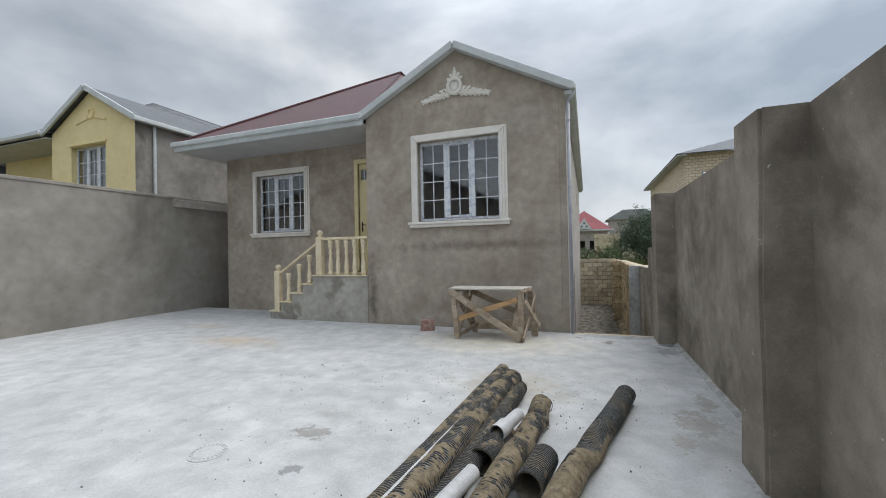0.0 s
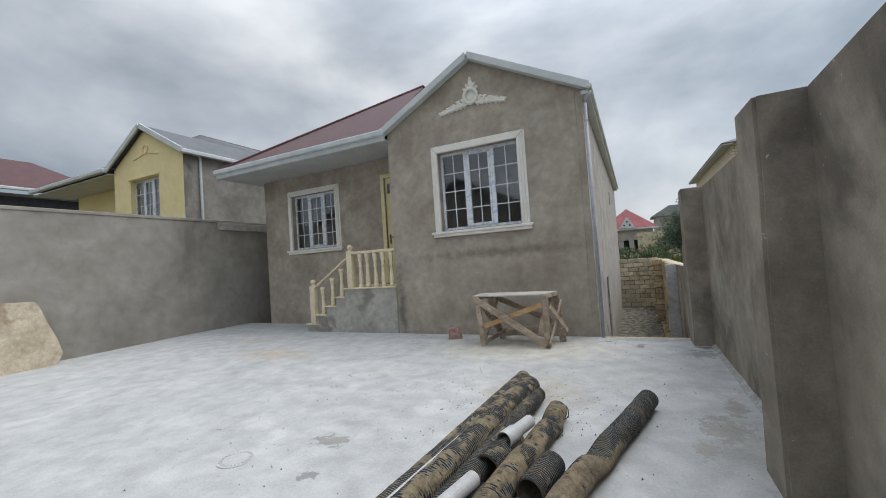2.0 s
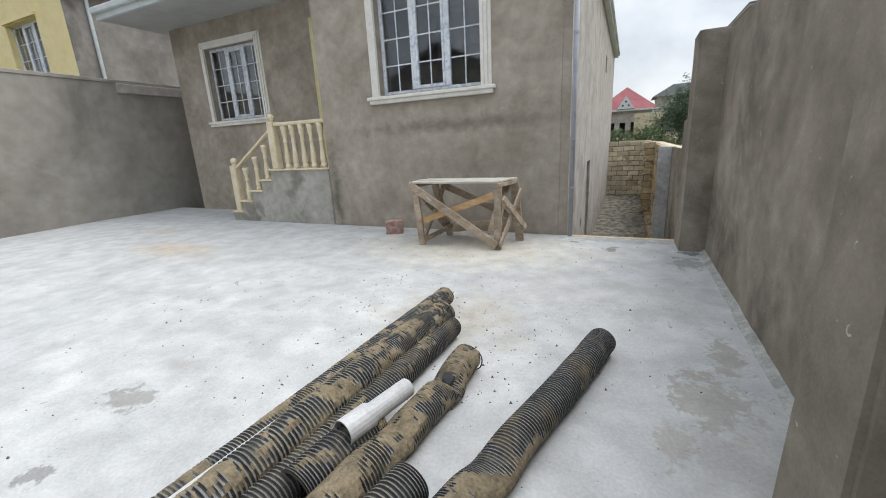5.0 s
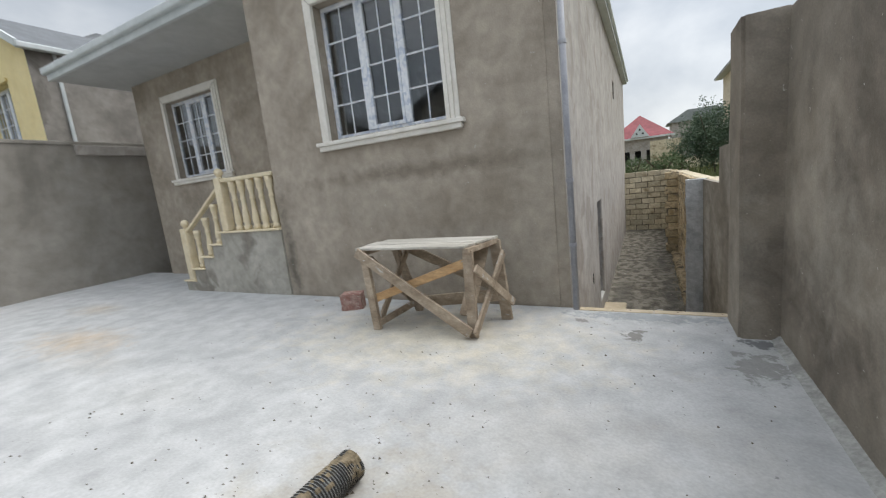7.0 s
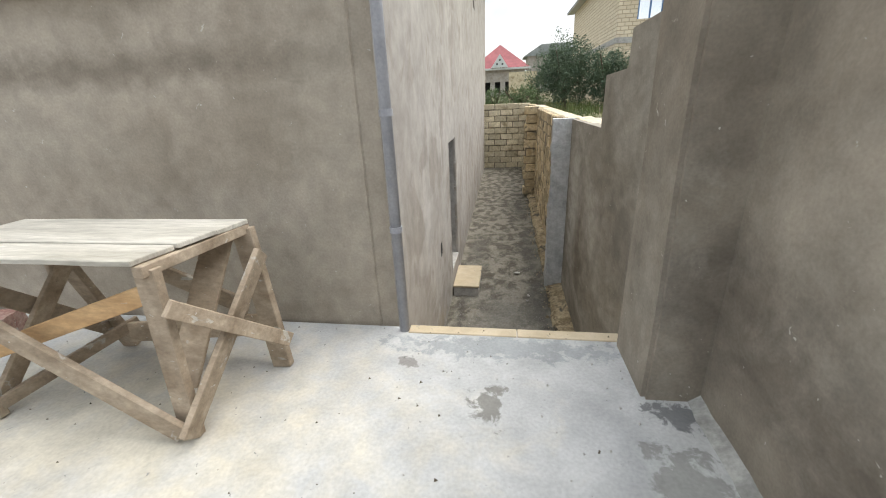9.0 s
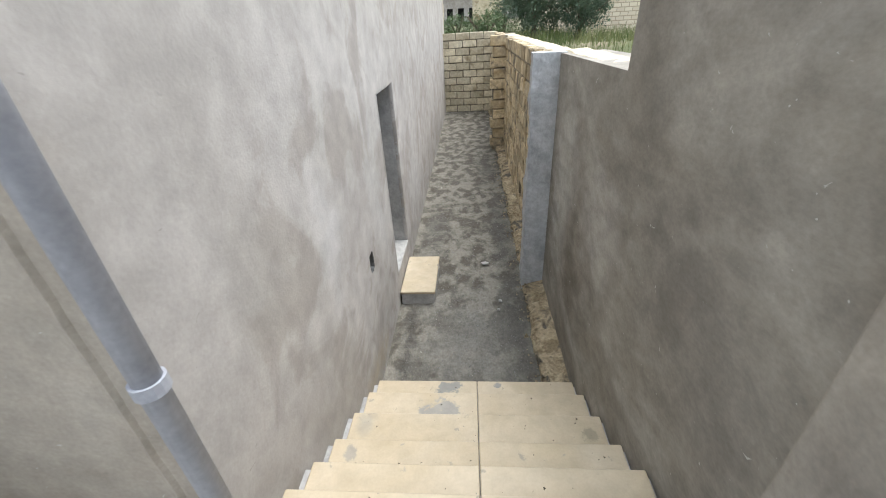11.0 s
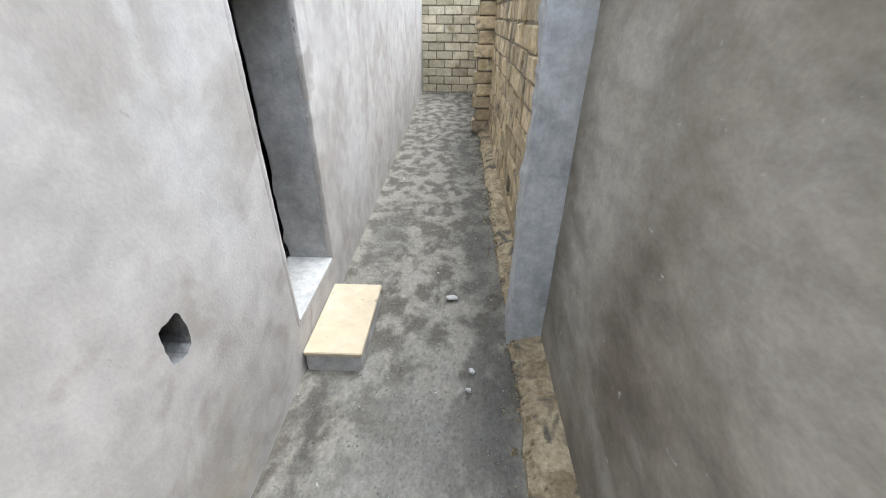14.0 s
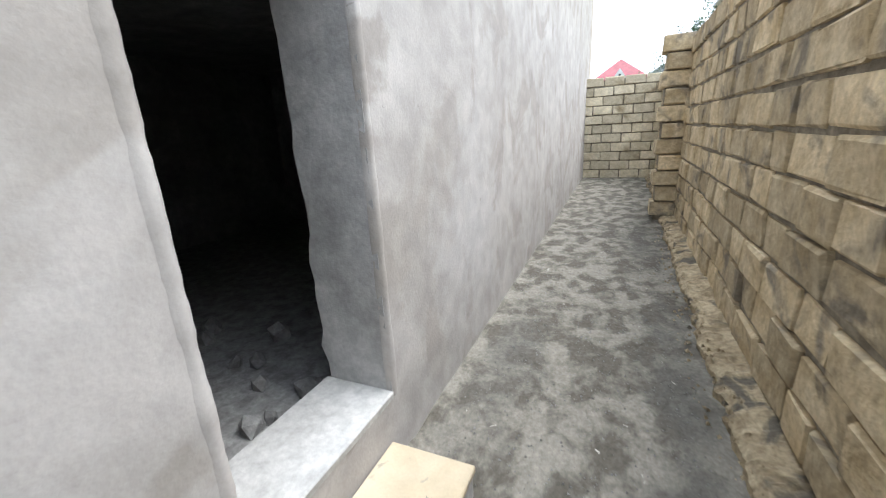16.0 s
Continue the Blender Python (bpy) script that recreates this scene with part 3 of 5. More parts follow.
for v in bm.verts:
    edge = 1.0 if v.co.x < 1.27 else 0.25
    v.co.x += edge * (0.016 * noise.noise((v.co.x * 3, v.co.y * 5, v.co.z * 3)) + 0.014 * noise.noise((1, v.co.y * 9, v.co.z * 13)))
    v.co.y += 0.012 * noise.noise((v.co.x * 7 + 9, v.co.y * 5, v.co.z * 4)) + 0.004 * noise.noise((v.co.x * 20, 3, v.co.z * 20))
part("column", bm, "column", wa, "bluish grey plastered wall end")


def alley_z(y):
    return -1.17 + 0.018 * (y - 2.8)


bm = bmesh.new()
nx, ny = 50, 260


def screed(x, y):
    """The floor's height: broad waves and the ridges left by the trowel."""
    w = noise.noise((x * 3 + 0.6 * noise.noise((x * 6, y * 6, 1)), y * 4, 5))
    return alley_z(y) + 0.014 * w + 0.009 * noise.noise((x * 10, y * 13, 2)) + 0.004 * noise.noise((x * 28, y * 30, 3))


grid = [[bm.verts.new((-0.02 + 1.5 * i / nx, 1.3 + 11.0 * j / ny, screed(-0.02 + 1.5 * i / nx, 1.3 + 11.0 * j / ny))) for i in range(nx + 1)] for j in range(ny + 1)]
for j in range(ny):
    for i in range(nx):
        bm.faces.new((grid[j][i], grid[j][i + 1], grid[j + 1][i + 1], grid[j + 1][i]))
ret = bmesh.ops.extrude_face_region(bm, geom=bm.faces[:])
for v in [g for g in ret["geom"] if isinstance(g, bmesh.types.BMVert)]:
    v.co.z = -1.4
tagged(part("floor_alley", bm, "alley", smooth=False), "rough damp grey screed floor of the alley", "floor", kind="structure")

# rough footing along the wall
bm = bmesh.new()
rows_ = []
for j in range(521):
    y = 1.46 + j * 0.02
    e = 0.045 * noise.noise((y * 2.2, 0, 0)) + 0.03 * noise.noise((y * 9, 3, 0)) + 0.014 * noise.noise((y * 30, 5, 0))
    z = alley_z(y)
    ju = [0.03 * noise.noise((y * 7, q, 0)) + 0.014 * noise.noise((y * 26, q, 2)) for q in (1, 2, 3, 4)]
    rows_.append([bm.verts.new(p) for p in ((1.275 + e, y, z - 0.1), (1.28 + e, y, z + 0.035 + ju[0]), (1.315 + e, y, z + 0.07 + ju[1]), (1.39 + 0.4 * e, y, z + 0.085 + ju[2]), (1.5, y, z + 0.11 + ju[3]), (1.5, y, z - 0.1))])
for a, b in zip(rows_, rows_[1:]):
    for k in range(5):
        bm.faces.new((a[k], a[k + 1], b[k + 1], b[k]))
tagged(part("footing", bm, "footing"), "rough yellowish footing ledge along the alley wall", "footing", kind="structure")

# steps down into the alley
stairs = thing("alley_stairs", "cream limestone steps going down between plastered walls", "stairs", kind="structure")
NOSE = (-0.02, 0.2, 0.41, 0.635, 0.92, 1.21, 1.46)
RISE = 0.163
for k, y in enumerate(NOSE):
    z = -RISE * k
    y0 = -0.09 if k == 0 else NOSE[k - 1] - 0.03
    part("riser", boxed(0.0, 1.48, y0 if k else -0.3, y - 0.02, -1.4, z - 0.03), "reveal", stairs)
    up = 0.008 if k == 0 else 0.0
    for x0, x1 in ((0.035, 0.766), (0.77, 1.455)):
        part("tread_slab", boxed(x0 + (0.05 if k == 0 and x0 < 0.5 else 0), x1 - (0.07 if k == 0 and x1 > 1 else 0), y0, y + up * 2, z - 0.03, z + up, 0.004), "cream_tile", stairs)

# ---- the house ----
WX, HX = -9.43, -4.14          # left corner, inner corner of the gable bay
EAVE, APEX, RY = 4.42, 5.52, 1.14
BACK = 12.4
house = thing("house", "unpainted cement-plastered house with gable bay and maroon roof", "house")
BW = (-2.925, -1.22, 2.14, 3.77)     # window openings
SW = (-8.32, -6.69, 2.14, 3.71)
DOOR = (-5.05, -4.25, 1.06, 3.76)

# gable front
bm = wall_mesh(HX, 0.0, -0.4, EAVE, 0.0, 0.3, [BW], along_x(0.0))
part("front_wall", bm, "plaster", house)
part("gable", poly_prism([(HX, 0.0, EAVE), (0, 0.0, EAVE), (HX / 2, 0.0, APEX)], (0, 0.3, 0)), "plaster", house)
part("bay_side_wall", boxed(HX, HX + 0.3, 0.302, RY + 0.3, -0.4, EAVE), "plaster", house)
part("recessed_wall", wall_mesh(WX, HX - 0.002, -0.4, EAVE, 0.0, 0.3, [SW, DOOR], along_x(RY)), "plaster", house)
part("west_wall", boxed(WX, WX + 0.3, RY + 0.302, BACK, -1.4, EAVE), "plaster", house)
part("back_wall", boxed(WX, 0, BACK, BACK + 0.3, -1.4, EAVE), "plaster", house)

# side wall with the basement doorway, a ragged hole and a slit window
HOLE = (1.80, 1.96, -0.295, -0.097)
BD = (2.70, 3.42, -0.83, 0.87)
SLIT = (7.2, 7.75, 3.1, 3.52)
side = part("side_wall", wall_mesh(0.302, BACK - 0.002, -1.4, EAVE, 0.0, -0.32, [HOLE, BD, SLIT], along_y(0.0)), "plaster_side", house)
part("corner_skin", boxed(0.0, 0.004, 0.001, 0.303, -1.4, EAVE), "plaster_side", house)
bm = bmesh.new()
cy, cz = (HOLE[0] + HOLE[1]) / 2, (HOLE[2] + HOLE[3]) / 2
outer, inner = [], []
for k in range(24):
    a = 2 * math.pi * k / 24
    c, s = math.cos(a), math.sin(a)
    m_ = max(abs(c), abs(s))
    outer.append(bm.verts.new((0.0, cy + 0.08 * c / m_, cz + 0.099 * s / m_)))
    dd = (abs(c) ** 5 + abs(s) ** 5) ** -0.2 * (1 + 0.16 * noise.noise((c * 2.5, s * 2.5, 7)))
    inner.append((cy + 0.056 * c * dd, cz + 0.076 * s * dd))
fr = [bm.verts.new((0.0, *p)) for p in inner]
for k in range(24):
    j = (k + 1) % 24
    bm.faces.new((outer[k], outer[j], fr[j], fr[k]))
part("pipe_hole", bm, "plaster_side", house, "ragged square hole chipped through the plaster")
bm = bmesh.new()
fr = [bm.verts.new((0.0, *p)) for p in inner]
bk = [bm.verts.new((-0.2, p[0] + 0.012, p[1] - 0.005)) for p in inner]
for k in range(24):
    j = (k + 1) % 24
    bm.faces.new((fr[k], fr[j], bk[j], bk[k]))
part("hole_lining", bm, "hole", house)
# near-black sheet paints the shade deep in the hole
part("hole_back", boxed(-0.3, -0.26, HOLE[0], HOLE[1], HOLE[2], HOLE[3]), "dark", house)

# basement room
part("basement_floor", boxed(-4.0, -0.322, 0.6, 7.0, -1.4, -1.02), "rubble", house)
part("basement_wall", boxed(-4.2, -4.0, 0.6, 7.0, -1.4, 1.1), "reveal", house)
part("basement_wall", boxed(-4.0, -0.322, 0.4, 0.6, -1.4, 1.1), "reveal", house)
part("basement_wall", boxed(-4.0, -0.322, 7.0, 7.2, -1.4, 1.1), "reveal", house)
part("basement_ceiling", boxed(-4.2, -0.322, 0.4, 7.2, 1.1, 1.3), "reveal", house)
# doorway lining in darker cement and its white sill
for y0, y1 in ((BD[0], BD[0] + 0.012), (BD[1] - 0.012, BD[1])):
    bm = boxed(-0.32, -0.006, y0, y1, BD[2], BD[3])
    bmesh.ops.subdivide_edges(bm, edges=[e for e in bm.edges if abs(e.verts[0].co.z - e.verts[1].co.z) > 1], cuts=22)
    for v in bm.verts:
        v.co.x += (0.035 * noise.noise((0, v.co.y * 5, v.co.z * 4)) + 0.02 * noise.noise((2, v.co.y * 5, v.co.z * 14))) * (1 if v.co.x < -0.2 else 0.12)
    part("door_reveal", bm, "reveal", house)
for yb, sgn in ((BD[0], -1), (BD[1], 1)):
    bm = bmesh.new()
    ring = []
    for j in range(86):
        z = BD[2] - 0.02 + (BD[3] - BD[2] + 0.02) * j / 85
        e = 0.004 * noise.noise((z * 9, yb, 0)) + 0.004 * noise.noise((z * 37, yb, 4))
        ring.append([bm.verts.new(p) for p in ((-0.03, yb - sgn * (0.014 + e), z), (0.003, yb - sgn * (0.012 + e), z), (0.007 + 0.5 * e, yb + sgn * 0.004, z), (0.006 + 0.5 * e, yb + sgn * (0.014 + e), z), (-0.002, yb + sgn * (0.026 + e), z))])
    for p, q in zip(ring, ring[1:]):
        for k in range(4):
            bm.faces.new((p[k], p[k + 1], q[k + 1], q[k]))
    part("plaster_bead", bm, "plaster_side", house, "ragged plaster edge of the doorway", smooth=True)
part("lintel_soffit", boxed(-0.32, -0.006, BD[0] + 0.012, BD[1] - 0.012, BD[3] - 0.012, BD[3]), "reveal", house)
part("door_sill", boxed(-0.33, 0.004, BD[0] + 0.012, BD[1] - 0.012, BD[2] - 0.03, BD[2] + 0.004, 0.006), "white_plaster", house, "white plastered sill of the basement doorway")
for k in range(16):
    x, y, s = -0.5 - random.random() * 1.2, 2.6 + random.random() * 1.4, 0.03 + 0.05 * random.random()
    bm = bmesh.new()
    bmesh.ops.create_icosphere(bm, subdivisions=1, radius=s, matrix=Matrix.Translation((x, y, -1.02 + s * 0.5)))
    for v in bm.verts:
        v.co += Vector((random.uniform(-1, 1), random.uniform(-1, 1), random.uniform(-1, 1))) * s * 0.25
    tagged(part("rubble_stone", bm, "rubble"), "loose pale rubble stone on the basement floor", "stone", "basement rubble")

# near-black sheet painting the shade behind the slit window
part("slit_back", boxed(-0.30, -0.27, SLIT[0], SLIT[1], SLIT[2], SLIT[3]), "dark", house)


def window(parent, o, y, depth, trim, rows=4):
    """A three-light PVC window with glazing bars in the opening o = (x0, x1, z0, z1); y is the wall face."""
    x0, x1, z0, z1 = o
    yf = y + depth
    w = new("window")
    w.parent = parent
    f = 0.055
    bm = bmesh.new()
    for b in ((x0, x0 + f, z0, z1), (x1 - f, x1, z0, z1), (x0 + f, x1 - f, z0, z0 + f), (x0 + f, x1 - f, z1 - f, z1)):
        box(bm, b[0], b[1], yf, yf + 0.06, b[2], b[3], 0.006)
    part("window_frame", bm, "pvc", w)
    third = (x1 - x0) / 3
    for k in (1, 2):
        xm = x0 + third * k
        part("mullion", boxed(xm - 0.045, xm + 0.045, yf - 0.008, yf + 0.055, z0 + f, z1 - f, 0.006), "pvc", w)
    for k in range(3):
        a, b = x0 + third * k + (0.045 if k else f), x0 + third * (k + 1) - (0.045 if k < 2 else f)
        if k == 1:
            bm = bmesh.new()
            for q in ((a, a + 0.04, z0 + f, z1 - f), (b - 0.04, b, z0 + f, z1 - f), (a + 0.04, b - 0.04, z0 + f, z0 + f + 0.05), (a + 0.04, b - 0.04, z1 - f - 0.05, z1 - f)):
                box(bm, q[0], q[1], yf - 0.014, yf + 0.04, q[2], q[3], 0.005)
            part("sash", bm, "pvc", w)
            a, b = a + 0.04, b - 0.04
        lo, hi = z0 + f, z1 - f
        pane = part("pane", boxed(a, b, yf + 0.024, yf + 0.034, lo, hi), "glass", w)
        bm = bmesh.new()
        box(bm, (a + b) / 2 - 0.009, (a + b) / 2 + 0.009, yf + 0.012, yf + 0.0235, lo, hi)
        for r in range(1, rows):
            zz = lo + (hi - lo) * r / rows
            box(bm, a, b, yf + 0.010, yf + 0.0225, zz - 0.009, zz + 0.009)
        part("glazing_bar", bm, "pvc", w)
    if trim:
        t = 0.15
        prof = ((0.0, 0.02), (0.05, 0.045), (0.1, 0.06))
        for k, (ins, d) in enumerate(prof):
            bm = bmesh.new()
            i0, i1 = t - ins, t - (ins + 0.05)
            box(bm, x0 - i0, x0 - i1, y - d, y - 0.001, z0 - 0.02, z1 + i1, 0.005)
            box(bm, x1 + i1, x1 + i0, y - d, y - 0.001, z0 - 0.02, z1 + i1, 0.005)
            box(bm, x0 - i0, x1 + i0, y - d, y - 0.001, z1 + i1, z1 + i0, 0.005)
            part("trim", bm, "trim", w)
        for cx, sx in ((x0, -1), (x1, 1)):
            bm = bmesh.new()
            for (i0, d0), (i1, d1) in (((0.15, 0.021), (0.1, 0.021)), ((0.1, 0.046), (0.05, 0.046)), ((0.05, 0.061), (0.0, 0.061))):
                beam(bm, (cx + sx * i0, y - d0, z1 + i0), (cx + sx * i1, y - d1, z1 + i1), 0.004, 0.004, (0, 1, 0), 0)
            part("mitre_joint", bm, "dark", w)
        bm = bmesh.new()
        box(bm, x0 - t - 0.06, x1 + t + 0.06, y - 0.09, y - 0.001, z0 - 0.07, z0 - 0.02, 0.008)
        box(bm, x0 - t - 0.03, x1 + t + 0.03, y - 0.065, y - 0.001, z0 - 0.13, z0 - 0.07, 0.008)
        part("window_sill", bm, "trim", w)
    return w


window(house, BW, 0.0, 0.12, True)
window(house, SW, RY, 0.12, True)
# rooms behind the windows
part("room", boxed(HX + 0.4, -0.33, 4.0, 4.1, 1.4, EAVE - 0.09), "reveal", house)
part("room", boxed(WX + 0.31, HX + 0.3, 5.0, 5.1, 1.4, EAVE - 0.09), "reveal", house)
part("room_floor", boxed(WX + 0.31, -0.33, RY + 0.31, 7.2, 1.31, 1.4), "wood", house)
part("room_partition", boxed(HX + 0.35, HX + 0.42, RY + 0.35, 3.99, 1.4, EAVE - 0.09), "reveal", house)
part("ceiling", boxed(WX + 0.31, -0.33, 0.31, BACK, EAVE - 0.08, EAVE - 0.004), "white_plaster", house)

# front door
dx0, dx1, dz0, dz1 = DOOR
door = tagged(new("door"), "cream-yellow front door with a small barred light")
door.parent = house
bm = bmesh.new()
for b in ((dx0 - 0.11, dx0, dz0, dz1 + 0.11), (dx1, dx1 + 0.1, dz0, dz1 + 0.11), (dx0, dx1, dz1, dz1 + 0.11)):
    box(bm, b[0], b[1], RY - 0.04, RY + 0.06, b[2], b[3], 0.008)
part("door_frame", bm, "yellow_door", door)
part("door_leaf", wall_mesh(dx0, dx1, dz0, dz1, 0.0, 0.05, [(dx0 + 0.05, dx1 - 0.05, 3.36, 3.62)], along_x(RY + 0.03)), "yellow_door", door)
part("pane", boxed(dx0 + 0.05, dx1 - 0.05, RY + 0.055, RY + 0.062, 3.36, 3.62), "glass", door)
for k in range(3):
    xx = dx0 + 0.15 + k * 0.17
    part("grille_bar", boxed(xx - 0.008, xx + 0.008, RY + 0.035, RY + 0.05, 3.36, 3.6), "white_metal", door)
part("lock_plate", boxed(dx0 + 0.06, dx0 + 0.1, RY + 0.02, RY + 0.03, 2.05, 2.3, 0.004), "dark", door)
part("door_handle", rod(bmesh.new(), (dx0 + 0.08, RY - 0.02, 2.22), (dx0 + 0.2, RY - 0.02, 2.22), 0.01), "dark", door)


# roofs: thin shells with gutters
def slab(pts, thick):
    return poly_prism(pts, (0, 0, -thick))


OV = 0.14
ex0, ex1 = HX - OV, OV
slope = (APEX - EAVE) / (-HX / 2)
ez = EAVE + 0.10 - OV * slope
az = APEX + 0.10
part("gable_roof", slab([(ex0, -0.14, ez), (HX / 2, -0.14, az), (HX / 2, 6.0, az), (ex0, 6.0, ez)], 0.05), "roof_red", house)
part("gable_roof", slab([(HX / 2, -0.14, az), (ex1, -0.14, ez), (ex1, BACK + 0.3, ez), (HX / 2, BACK + 0.3, az)], 0.05), "roof_red", house)
# barge boards on the gable
for a, b in (((ex0, ez), (HX / 2, az)), ((HX / 2, az), (ex1, ez))):
    bm = bmesh.new()
    beam(bm, (a[0], -0.17, a[1] - 0.045), (b[0], -0.17, b[1] - 0.045), 0.13, 0.05, (0, 0, 1))
    beam(bm, (a[0], -0.085, a[1] - 0.085), (b[0], -0.085, b[1] - 0.085), 0.05, 0.13, (0, 0, 1))
    part("barge_board", bm, "white_metal", house)
# gutter along the east eave
bm = bmesh.new()
box(bm, ex1 - 0.03, ex1 + 0.055, -0.2, BACK + 0.3, ez - 0.105, ez - 0.005, 0.02)
box(bm, 0.005, ex1, -0.12, BACK + 0.3, ez - 0.17, ez - 0.1)
part("gutter", bm, "white_metal", house)
# hip roof over the recessed part
EY, EZ = -0.12, 4.50
HL, HA, HB = (WX - 0.36, EY, EZ), (-5.1, 3.8, 7.2), (-5.1, 9.0, 7.2)
part("hip_roof", slab([HL, (HX - 0.03, EY, EZ), HA], 0.05), "roof_red", house)
part("hip_roof", slab([HL, HA, HB, (WX - 0.36, BACK + 0.3, EZ)], 0.05), "roof_red", house)
part("hip_roof", slab([HA, (HX - 0.03, EY, EZ), (-0.3, 5.0, EZ + 0.4), (-0.3, 9.0, EZ + 0.4), HB], 0.05), "roof_red", house)
bm = bmesh.new()
rod(bm, HL, HA, 0.05, 8)
rod(bm, HA, HB, 0.05, 8)
part("ridge_cap", bm, "roof_red", house)
part("soffit", boxed(WX - 0.36, HX, EY, RY, EZ - 0.23, EZ - 0.19), "soffit", house)
part("soffit", boxed(WX - 0.36, WX - 0.002, RY, BACK, EZ - 0.23, EZ - 0.19), "soffit", house)
bm = bmesh.new()
box(bm, WX - 0.44, HX + 0.02, EY - 0.10, EY + 0.02, EZ - 0.13, EZ + 0.0, 0.02)
box(bm, WX - 0.38, HX, EY - 0.03, EY + 0.03, EZ - 0.24, EZ - 0.1, 0.005)
part("gutter", bm, "white_metal", house)
bm = bmesh.new()
box(bm, WX - 0.46, WX - 0.34, EY, BACK, EZ - 0.13, EZ, 0.02)
part("gutter", bm, "white_metal", house)

# downpipe on the corner
bm = bmesh.new()
rod(bm, (0.055, -0.055, -0.02), (0.055, -0.055, ez - 0.3), 0.031, 14)
rod(bm, (0.055, -0.055, ez - 0.3), (0.16, -0.1, ez - 0.12), 0.031, 14)
pipe = part("downpipe", bm, "pipe_grey", house, "grey plastic downpipe on the corner", smooth=True)
for z in (0.667, 1.314, 2.6, 3.8):
    part("pipe_collar", rod(bmesh.new(), (0.055, -0.055, z), (0.055, -0.055, z + 0.035), 0.038, 14), "pipe_grey", pipe)

# guide ridge left in the plaster beside the corner
bm = bmesh.new()
ring = []
for j in range(150):
    z = 0.0 + EAVE * j / 149
    e = 0.006 * noise.noise((z * 7, 2, 0)) + 0.003 * noise.noise((z * 25, 2, 0))
    ring.append([bm.verts.new(p) for p in ((-0.165 + e, 0.001, z), (-0.135 + e, -0.005, z), (-0.118 + 0.5 * e, -0.012 - 0.5 * abs(e), z), (-0.108 + e, 0.001, z))])
for p, q in zip(ring, ring[1:]):
    for k in range(3):
        bm.faces.new((p[k], p[k + 1], q[k + 1], q[k]))
part("plaster_ridge", bm, "plaster", house)

# plaster ornament in the gable
bm = bmesh.new()
OC = Vector((-2.09, -0.02, 4.8))


def blob(bm, x, z, rx, rz, d=0.035, rot=0.0):
    m = Matrix.Translation((OC.x + x, -0.005, OC.z + z)) @ Matrix.Rotation(rot, 4, "Y") @ Matrix.Diagonal((rx, d, rz, 1))
    bmesh.ops.create_uvsphere(bm, u_segments=10, v_segments=6, radius=1.0, matrix=m)


for r0, r1, d in ((0.0, 0.105, 0.03), (0.105, 0.165, 0.055)):
    ring_in = [(OC.x + r0 * math.cos(a), OC.z + 1.1 * r0 * math.sin(a)) for a in (2 * math.pi * k / 28 for k in range(28))]
    ring_out = [(OC.x + r1 * math.cos(a), OC.z + 1.1 * r1 * math.sin(a)) for a in (2 * math.pi * k / 28 for k in range(28))]
    vi = [[bm.verts.new((x, yy, z)) for x, z in pts] for pts, yy in ((ring_in, -d), (ring_out, -d), (ring_out, 0.0), (ring_in, 0.0))]
    for p, q in zip(vi, vi[1:] + vi[:1]):
        for k in range(28):
            bm.faces.new((p[k], p[(k + 1) % 28], q[(k + 1) % 28], q[k]))
# crown of leaves above the wreath
for x, z, rx, rz, rot in ((0, 0.25, 0.05, 0.10, 0), (-0.065, 0.21, 0.035, 0.075, -0.5), (0.065, 0.21, 0.035, 0.075, 0.5), (0, 0.35, 0.028, 0.055, 0), (-0.12, 0.15, 0.035, 0.06, -0.9), (0.12, 0.15, 0.035, 0.06, 0.9)):
    blob(bm, x, z, rx, rz, 0.04, rot)
orn = random.Random(12)
for s in (-1, 1):
    for k in range(13):
        u = k / 12
        cx, cz = 0.13 + 0.54 * u, -0.14 - 0.09 * u
        blob(bm, s * cx, cz - 0.015, 0.05, 0.034 - 0.01 * u, 0.045, s * orn.uniform(-0.3, 0.5))
        if k % 2 == 0:
            blob(bm, s * (cx + 0.01), cz - 0.055 + 0.02 * u, 0.034, 0.02, 0.035, s * orn.uniform(0.2, 0.9))
        rise = 0.13 * (1 - u) * (0.75 + 0.4 * math.sin(2.6 * k)) + 0.02
        blob(bm, s * cx, cz + 0.45 * rise, 0.027, 0.026 + 0.45 * rise, 0.03, s * orn.uniform(-0.1, 0.7))
        blob(bm, s * (cx + 0.03), cz + 0.8 * rise, 0.048, 0.026, 0.032, s * orn.uniform(-0.9, 0.6))
part("plaster_ornament", bm, "trim", house, "white moulded plaster wreath and leaf ornament", smooth=True)

# ---- entrance stairs and balustrade ----
ent = thing("entrance_stairs", "plastered entrance stairs with cream stone treads", "stairs", kind="structure")
LAND = 1.04
STEP = ((-6.80, -6.48, 0.20), (-6.48, -6.16, 0.42), (-6.16, -5.85, 0.63), (-5.85, -5.56, 0.84), (-5.56, HX - 0.003, LAND))
pts = [(-6.80, -0.03, -0.3)]
for x0, x1, z in STEP:
    pts += [(x0, -0.03, z - 0.03), (x1, -0.03, z - 0.03)]
pts.append((HX - 0.003, -0.03, -0.3))
part("stair_body", poly_prism(pts, (0, RY + 0.028, 0)), "stair_plaster", ent)
for x0, x1, z in STEP:
    part("tread_slab", boxed(x0 - 0.03, x1 - 0.002 if z < LAND else x1, -0.06, RY - 0.002, z - 0.03, z, 0.006), "cream", ent)

